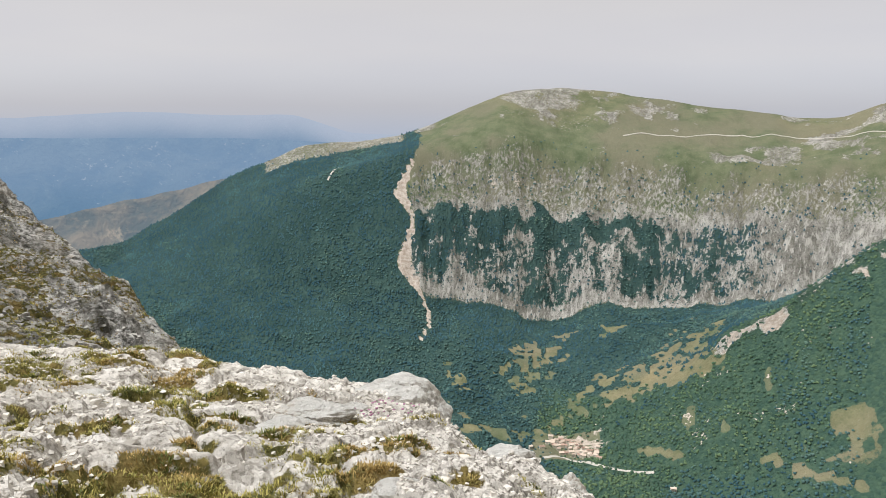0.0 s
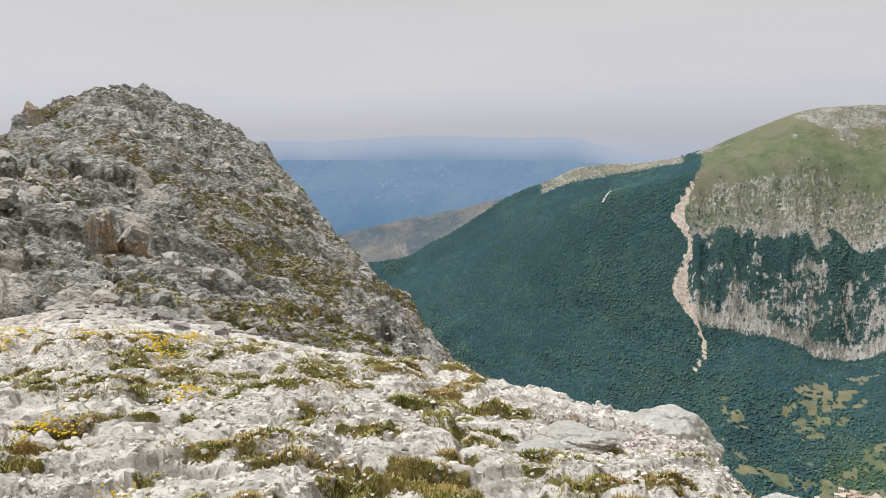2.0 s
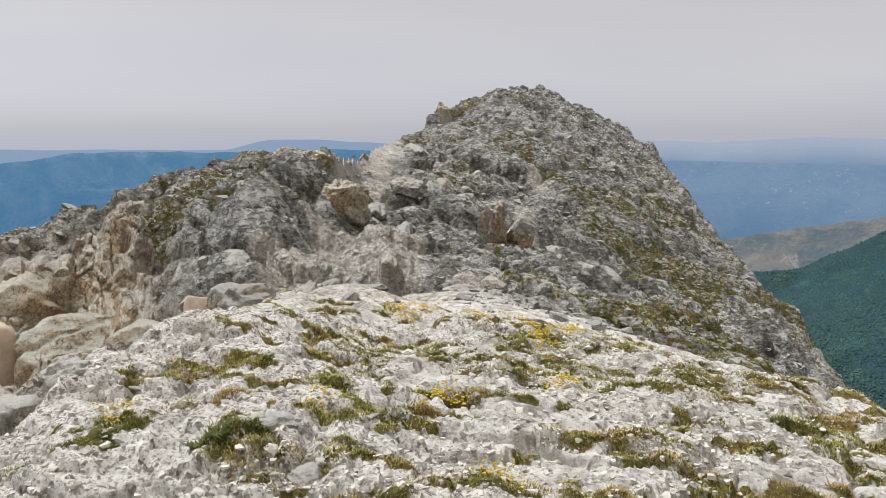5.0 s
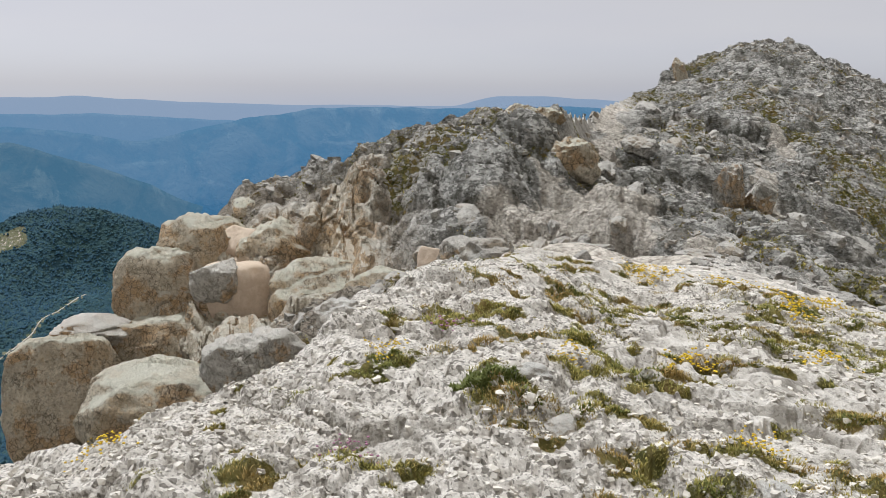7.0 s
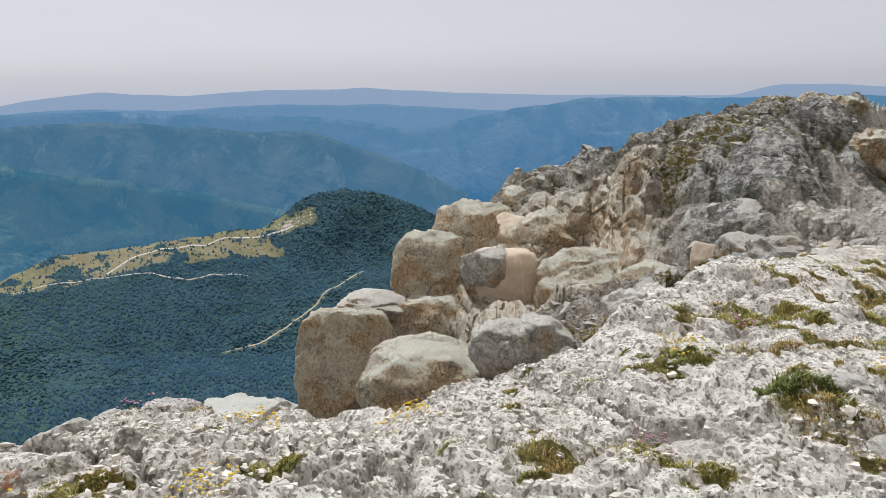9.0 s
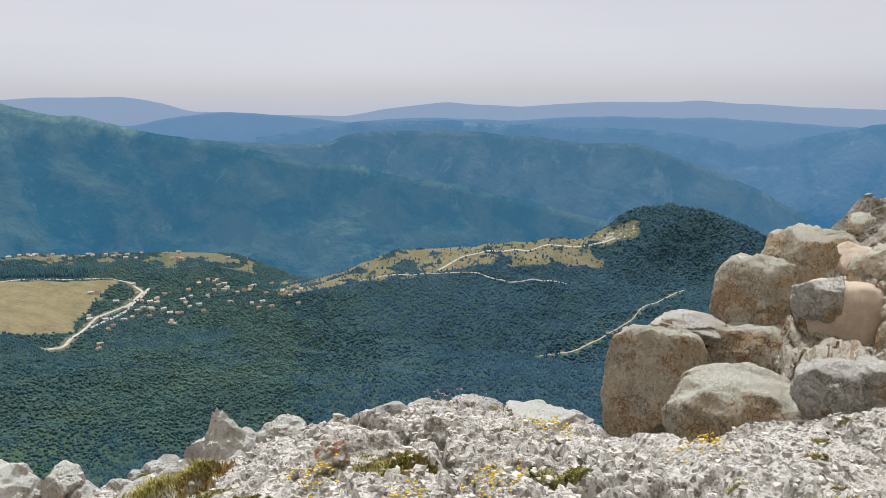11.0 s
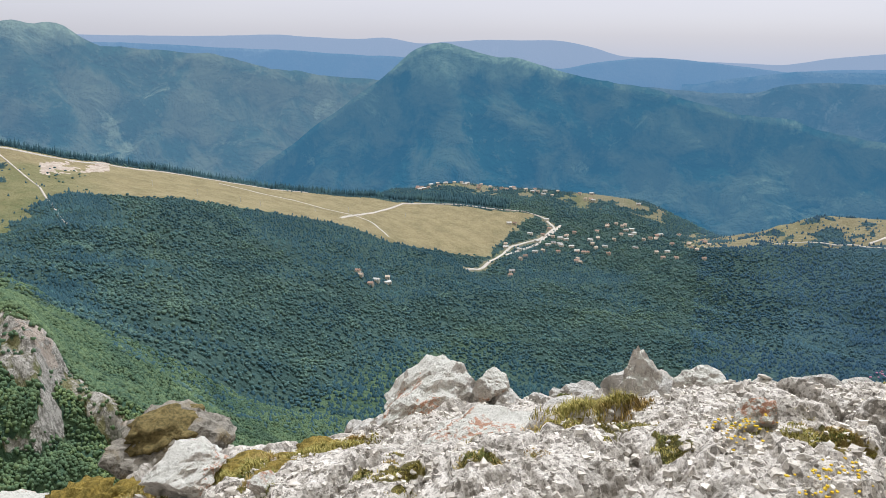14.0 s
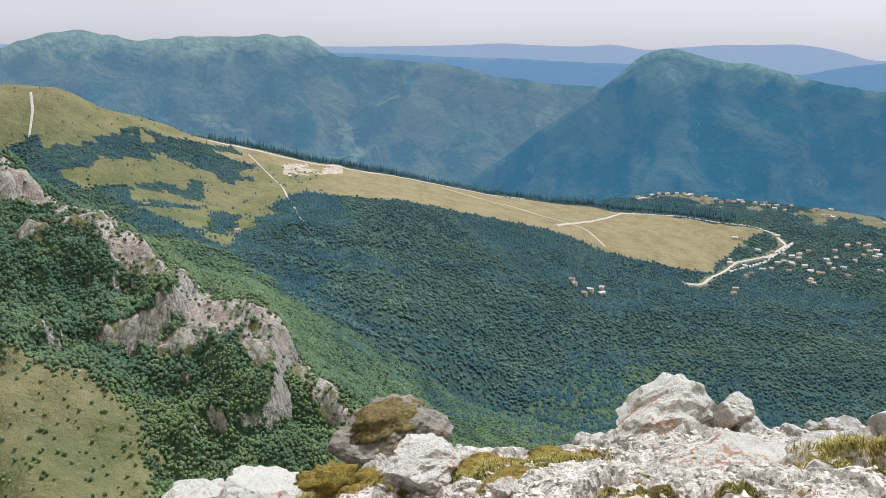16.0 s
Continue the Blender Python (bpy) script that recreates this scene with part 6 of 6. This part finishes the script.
def grove(name, x, y, size, shape, faces, tall, material, seed, label):
    """Trees strewn over the slopes, joined into one mesh."""
    g = np.random.RandomState(seed)
    n, k = len(x), len(shape)
    a = g.uniform(0, 6.28, n)
    s = size * g.uniform(0.65, 1.35, n)
    h = s * tall * g.uniform(0.8, 1.25, n)
    p = shape[None] * g.uniform(0.75, 1.25, (n, k, 1))
    px = (p[..., 0] * np.cos(a)[:, None] - p[..., 1] * np.sin(a)[:, None]) * s[:, None]
    py = (p[..., 0] * np.sin(a)[:, None] + p[..., 1] * np.cos(a)[:, None]) * s[:, None]
    pz = p[..., 2] * h[:, None]
    z = ground_at(x, y)
    co = np.stack([px + x[:, None], py + y[:, None], pz + z[:, None]], -1).reshape(-1, 3)
    tri = (faces[None] + (np.arange(n) * k)[:, None, None]).reshape(-1, 3)
    return tagged(new(name, raw_mesh(name, co, tri, material, True)), label, "woods", kind="stuff")


six = np.arange(6) * 2 * math.pi / 6
PINE = np.concatenate([np.stack([np.cos(six), np.sin(six), 0 * six + 0.05], 1), [[0, 0, 1.15]]])
PINE_F = np.array([[i, (i + 1) % 6, 6] for i in range(6)])
three = np.arange(3) * 2 * math.pi / 3
LEAFY = np.concatenate([np.stack([0.95 * np.cos(three), 0.95 * np.sin(three), 0 * three + 0.15], 1), np.stack([0.9 * np.cos(three + 1), 0.9 * np.sin(three + 1), 0 * three + 0.68], 1), [[0.1, 0, 1.0]]])
LEAFY_F = np.array([[i, (i + 1) % 3, 3 + i] for i in range(3)] + [[(i + 1) % 3, 3 + (i + 1) % 3, 3 + i] for i in range(3)] + [[3 + i, 3 + (i + 1) % 3, 6] for i in range(3)])
for k, (n, az0, az1, r0, r1, size) in enumerate([(62000, -29, 24, 1500, 3450, 3.7), (34000, 72, 110, 1250, 2950, 3.6), (60000, 108, 154, 950, 3050, 3.2), (21000, 150, 174, 1000, 2400, 2.8)]):
    x, y, s, q = wood_points(n, az0, az1, r0, r1, 40 + k)
    mixed = fbm(x / 260, y / 260, 3, 91) + 0.10 * np.sin(q * 0.21) + np.where(s > 9.3, 0.12, -0.10) + np.where((q > 1) & (q < 24), 0.1, 0) + np.where((q > 60) & (q < 104), 0.25, 0) - np.where(q < -6, 0.12, 0)
    con = mixed + rs.uniform(-0.12, 0.12, len(x)) > 0.02
    fresh = (q < -8) & (s < 9.06) & (fbm(x / 150, y / 150, 4, 95) + rs.uniform(-0.15, 0.15, len(x)) > -0.02) | (s < 8.62 + 0.06 * (q - 148) + 1.3 * fbm(x / 160, y / 160, 4, 93)) & (q > 135)
    if fresh.any():
        grove("beech_wood", x[fresh], y[fresh], size, LEAFY, LEAFY_F, 1.15, BEECHES, 80 + k, "fresh green young beech forest on the lower slopes")
    leafy = ~con & ~fresh
    con = con & ~fresh
    grove("pine_wood", x[con], y[con], size * 0.8, PINE, PINE_F, 1.75, HAZED_PINES if k == 1 else PINES, 50 + k, "dark conifer forest on the mountain slopes")
    grove("beech_wood", x[leafy], y[leafy], size, LEAFY, LEAFY_F, 1.15, HAZED_TREES if k == 1 else TREES, 60 + k, "dense green beech forest on the mountain slopes")

# tall conifers in a belt behind the crest of the meadows
g = np.random.RandomState(67)
q = g.uniform(123, 158.5, 5200)
d = np.interp(q, COLS, LD[11]) + 14 + 70 * g.uniform(0, 1, len(q)) ** 1.4
grove("pine_wood", -np.sin(np.radians(q)) * d, np.cos(np.radians(q)) * d, 2.6, PINE, PINE_F, 5.2, PINES, 58, "tall dark conifer belt along the crest of the meadow")
# larger bushes and trees of the rocky spur
x, y, s, q = wood_points(64000, 132, 174, 500, 1050, 47)
near = np.hypot(x, y) < 700
grove("beech_wood", x[near], y[near], 1.8, BALLS[1][0] * np.array([0.8, 0.8, 0.6]) + np.array([0, 0, 0.45]), BALLS[1][1], 1.5, BUSHES, 70, "fresh green beech trees and bushes clinging to the rocky spur")
grove("beech_wood", x[~near], y[~near], 2.0, LEAFY, LEAFY_F, 1.4, BEECHES, 71, "fresh green beech bushes behind the rocky spur")

# ---- roads and tracks, draped on the land ----
def drape(name, places, width, label, lift=0.6, step=6.0):
    """A road of the given width along bearings and distances, a thin bed on the ground."""
    pts = np.array([spot(q, d) for q, d in places])
    seg = np.hypot(*np.diff(pts, axis=0).T)
    t = np.concatenate([[0], np.cumsum(seg)])
    u = np.arange(0, t[-1], step)
    x, y = np.interp(u, t, pts[:, 0]), np.interp(u, t, pts[:, 1])
    for _ in range(3):
        x[1:-1], y[1:-1] = (x[:-2] + 2 * x[1:-1] + x[2:]) / 4, (y[:-2] + 2 * y[1:-1] + y[2:]) / 4
    dx, dy = np.gradient(x), np.gradient(y)
    n = np.hypot(dx, dy)
    w = width * (1 + 0.5 * fbm(u / 40, u * 0 + 3.3, 2, 7)) / 2
    sx, sy = -dy / n * w, dx / n * w
    rows = []
    for k, h in ((-1.1, -1.5), (-1, 0), (-0.33, 0.15), (0.33, 0.15), (1, 0), (1.1, -1.5)):
        px, py = x + sx * k, y + sy * k
        rows.append(np.stack([px, py, np.maximum(ground_at(px, py), ground_at(x, y) - 1.0) + lift + h], 1))
    g = np.stack(rows, 0)
    me = sheet(name, g[..., 0], g[..., 1], g[..., 2], False)
    me.materials.append(ROAD)
    return tagged(new(name, me), label, "road", kind="structure")


drape("road_1", [(92.6, 2040), (89.8, 2095), (88.2, 2169), (86.2, 2264), (85.0, 2362), (82.8, 2473)], 2.8, "pale gravel track climbing through the forest", 1.6)
drape("road_2", [(106.0, 2475), (103.0, 2459), (100.5, 2429), (94.9, 2364), (90.7, 2397)], 4, "pale gravel track along the meadow", 1.0)
drape("road_3", [(99.8, 2439), (98.3, 2515), (95.8, 2544), (92.1, 2617), (87.5, 2640)], 8, "pale gravel track over the dry meadow", 1.0)
drape("road_4", [(126.0, 2080), (124.8, 2135), (122.9, 2350), (120.8, 2447), (119.8, 2568), (120.6, 2661), (122.0, 2690), (126.7, 2646), (130.5, 2590), (132.7, 2390), (134.9, 2169)], 7,
      "pale gravel road curving up from the village to the meadow", 1.2)
drape("road_5", [(131.5, 2170), (132.7, 2258), (134.3, 2264), (138.2, 2341), (143, 2370)], 6, "thin pale path across the dry meadow")
drape("road_6", [(123.2, 2282), (121.1, 2390), (120.0, 2513), (119.4, 2600)], 8, "grey village street with parked space", 1.6)
drape("road_7", [(158.5, 2235), (153.8, 2270), (150, 2310), (146, 2370), (141, 2450), (137, 2530)], 8, "pale track along the crest of the meadow", 1.0)
drape("road_8", [(-30, 3185), (-26, 3240), (-23.5, 3270), (-18.4, 3225), (-13.0, 3150)], 3.4, "pale road cut along the grassy dome", 2.0)
drape("road_9", [(-8.4, 1969), (-10.0, 1980), (-12.4, 1911), (-16.3, 1846)], 8, "pale road below the stone village", 1.2)
drape("road_10", [(6.9, 3040), (6.5, 3084), (6.1, 3161)], 8, "pale forked track on the wooded shoulder", 2.5)
drape("road_11", [(169.2, 2024), (168.8, 2107), (168.8, 2170)], 5, "worn pale strip up the grassy dome", 0.8)
drape("road_12", [(152.5, 1628), (153.2, 1754), (153.9, 1971), (156.0, 2204)], 3.5, "pale track from the woods to the crest", 1.2)


# ---- houses ----
def box_mesh(name, sx, sy, z0, z1, material):
    v = np.array([(x * sx / 2, y * sy / 2, z) for z in (z0, z1) for y in (-1, 1) for x in (-1, 1)])
    f = [(0, 2, 3, 1), (4, 5, 7, 6), (0, 1, 5, 4), (2, 6, 7, 3), (0, 4, 6, 2), (1, 3, 7, 5)]
    return raw_mesh(name, v, np.array(f), material)


def roof_mesh(sx, sy, z, rise, material):
    """A gable roof with eaves and thickness."""
    a, b, t = sx / 2 + 0.6, sy / 2 + 0.7, 0.3
    prof = [(-b, z - 0.2), (0, z + rise), (b, z - 0.2), (b, z - 0.2 - t), (0, z + rise - t), (-b, z - 0.2 - t)]
    v = np.array([(x, y, h) for x in (-a, a) for y, h in prof])
    tri = []
    for i in range(6):
        j = (i + 1) % 6
        tri += [(i, j, 6 + j), (i, 6 + j, 6 + i)]
    for o, q in ((0, 1), (6, -1)):
        for a3 in ((0, 4, 1), (0, 5, 4), (1, 4, 2), (2, 4, 3)):
            tri.append(tuple(o + k for k in a3[::q]))
    return raw_mesh("roof", v, np.array(tri), material)


def house(kind, sx, sy, tall, rise, walls, roof, label):
    """A house with walls, a tiled gable roof, a chimney, a door and windows on both long sides."""
    ob = new(kind)
    tagged(ob, label, "house")
    w = new("wall", box_mesh("wall", sx, sy, -4.0, tall, walls))
    w.parent = ob
    r = new("roof", roof_mesh(sx, sy, tall, rise, roof))
    r.parent = ob
    c = new("chimney", box_mesh("chimney", 0.9, 0.9, tall, tall + rise + 0.8, walls))
    c.parent = ob
    c.location = (sx * 0.25, sy * 0.15, 0)
    pane = box_mesh("window", 1.1, 0.16, 0, 1.5, GLASS_DARK)
    for side in (-1, 1):
        for k in range(3):
            for level in range(max(1, int(tall // 3))):
                p = new("window", pane)
                p.parent = ob
                p.location = ((k - 1) * sx * 0.3, side * sy / 2, 1.0 + 3.0 * level)
    return ob


PALE_ROOF = plain("pale_roof", (0.50, 0.40, 0.32), (0.62, 0.52, 0.44), 0.5, 0.9, 0.0, 0.3, "object")
GREY_ROOF = plain("metal_roof", (0.42, 0.42, 0.42), (0.58, 0.58, 0.57), 0.5, 0.7, 0.0, 0.3, "object")
STONE_HOUSES = [(-9.3, 2067), (-9.9, 2054), (-10.7, 2027), (-11.8, 1988), (-10.0, 2015), (-11.2, 1990), (-8.9, 2078), (-8.3, 2019), (-7.5, 2016), (-17.6, 1752),
                (-12.4, 1942), (-10.5, 2064), (-9.6, 2080), (-9.2, 2045), (-10.3, 2040), (-10.9, 2055), (-11.3, 2025), (-10.6, 2000), (-9.0, 2058), (-11.7, 2008),
                (-9.5, 2030), (-8.7, 2050), (-10.1, 2070), (-11.0, 2040)]
TOWN_HOUSES = [(132.8, 1740), (131.6, 1783), (133.5, 1754), (122.6, 2552), (123.2, 2342), (122.1, 2246), (122.8, 2096), (121.0, 2419), (117.9, 2276), (117.7, 2361),
               (121.5, 2479), (115.2, 2654), (110.5, 2446), (112.6, 2664), (115.0, 2675), (118.2, 2279), (122.2, 2335), (113.7, 2552), (111.4, 2693), (117.3, 2471),
               (119.0, 2481), (116.2, 2634), (114.4, 2600), (112.9, 2590), (116.9, 2560), (118.6, 2400), (109.4, 2480), (111.8, 2540)]
RISE_HOUSES = [(128.7, 2923), (127.5, 2923), (126.4, 2923), (125.2, 2914), (122.9, 2965), (119.7, 2971), (118.2, 2956), (114.2, 2895), (124.4, 2960), (121.3, 2960),
               (129.3, 2910), (126.9, 2935), (123.6, 2950), (120.6, 2950)]
TOWN_HOUSES += [(123.0, 2548), (123.2, 2361), (121.8, 2277), (121.1, 2327), (118.1, 2293), (117.5, 2361), (122.7, 2124), (115.6, 2667), (120.2, 2548), (119.4, 2412), (116.8, 2497), (157.1, 1615),
                (132.4, 1768), (131.6, 1819), (133.7, 1768)]
rs = np.random.RandomState(77)
STONE_HOUSES += [(q, 2072 + 24 * (q + 8.7) + rs.uniform(-30, 30)) for q in rs.uniform(-12.4, -8.7, 34)]
TOWN_HOUSES += [(rs.uniform(109.5, 121.5), rs.uniform(2330, 2660)) for _ in range(34)]
RISE_HOUSES += [(rs.uniform(117.0, 129.5), rs.uniform(2900, 2975)) for _ in range(26)]


def settle(proto, places, spread, group):
    """Copies of the model houses at the given bearings and distances."""
    for i, (q, d) in enumerate(places):
        x, y = spot(q, d)
        m = pose(x, y, float(ground_at(x, y)) + 0.2, 0, 0, q + rs.uniform(-spread, spread))
        ob = copy_thing(proto[i % len(proto)], m)
        ob["group"] = group


stone = [house("stone_house", 12, 9, 7, 2.6, PLASTER, PALE_ROOF, "pale stone village house with faded pink tiled roof"),
         house("stone_house", 15, 8, 6, 2.4, PLASTER, TILES, "plastered village house with worn terracotta roof"),
         house("stone_house", 9, 8, 8, 2.2, PLASTER, PALE_ROOF, "narrow pale village house with tiled roof")]
chalet = [house("holiday_house", 12, 9, 6, 2.8, PLASTER, TILES, "plastered holiday house with red-brown roof among trees"),
          house("holiday_house", 15, 9, 6, 2.0, PLASTER, GREY_ROOF, "long white holiday block with grey metal roof"),
          house("holiday_house", 10, 8, 6, 2.8, PLASTER, PALE_ROOF, "small plastered holiday house with faded roof")]
for k, ob in enumerate(stone):
    ob.matrix_basis = pose(*spot(-9.7 - 0.5 * k, 2008 + 12 * k), float(ground_at(*spot(-9.7 - 0.5 * k, 2008 + 12 * k))), 0, 0, 30 * k)
    ob["group"] = "stone village"
for k, ob in enumerate(chalet):
    ob.matrix_basis = pose(*spot(119.5 - 1.3 * k, 2330 + 40 * k), float(ground_at(*spot(119.5 - 1.3 * k, 2330 + 40 * k))), 0, 0, 110 + 20 * k)
    ob["group"] = "mountain resort"
settle(stone, STONE_HOUSES, 30, "stone village")
settle(chalet, TOWN_HOUSES, 35, "mountain resort")
settle(chalet, RISE_HOUSES, 30, "houses on the rise")


# ---- ski lift on the dry meadow ----
def lift_pylon():
    """A steel mast on a concrete foot, with a crossarm and a row of wheels at each end."""
    ob = new("lift_pylon")
    tagged(ob, "grey steel ski lift pylon standing on the dry meadow", "pylon", "ski lift pylons")
    bm = bmesh.new()
    bmesh.ops.create_cone(bm, cap_ends=True, segments=10, radius1=0.55, radius2=0.35, depth=12.0, matrix=pose(0, 0, 6.0))
    part("mast", bm, STEEL, ob)
    bm = bmesh.new()
    bmesh.ops.create_cube(bm, size=1.0, matrix=pose(0, 0, 11.8) @ Matrix.Diagonal((5.4, 0.4, 0.5, 1)))
    part("crossarm", bm, STEEL, ob)
    bm = bmesh.new()
    bmesh.ops.create_cone(bm, cap_ends=True, segments=8, radius1=1.0, radius2=0.8, depth=2.4, matrix=pose(0, 0, -0.8))
    part("foot", bm, PLASTER, ob, "pale concrete foot")
    for side in (-2.5, 2.5):
        bm = bmesh.new()
        for k in (-0.9, -0.3, 0.3, 0.9):
            bmesh.ops.create_cone(bm, cap_ends=True, segments=10, radius1=0.28, radius2=0.28, depth=0.2, matrix=pose(side, k, 12.2, 0, 90, 0))
        part("wheel_row", bm, STEEL, ob)
    return ob


PYLONS = [(147.2, 2124), (144.4, 2100), (141.6, 2124), (140.3, 2130), (136.6, 2209), (134.3, 2310), (130.3, 2446)]
pylon = lift_pylon()
for i, (q, d) in enumerate(PYLONS):
    x, y = spot(q, d)
    m = pose(x, y, float(ground_at(x, y)), 0, 0, q + 70)
    if i:
        copy_thing(pylon, m)
    else:
        pylon.matrix_basis = m
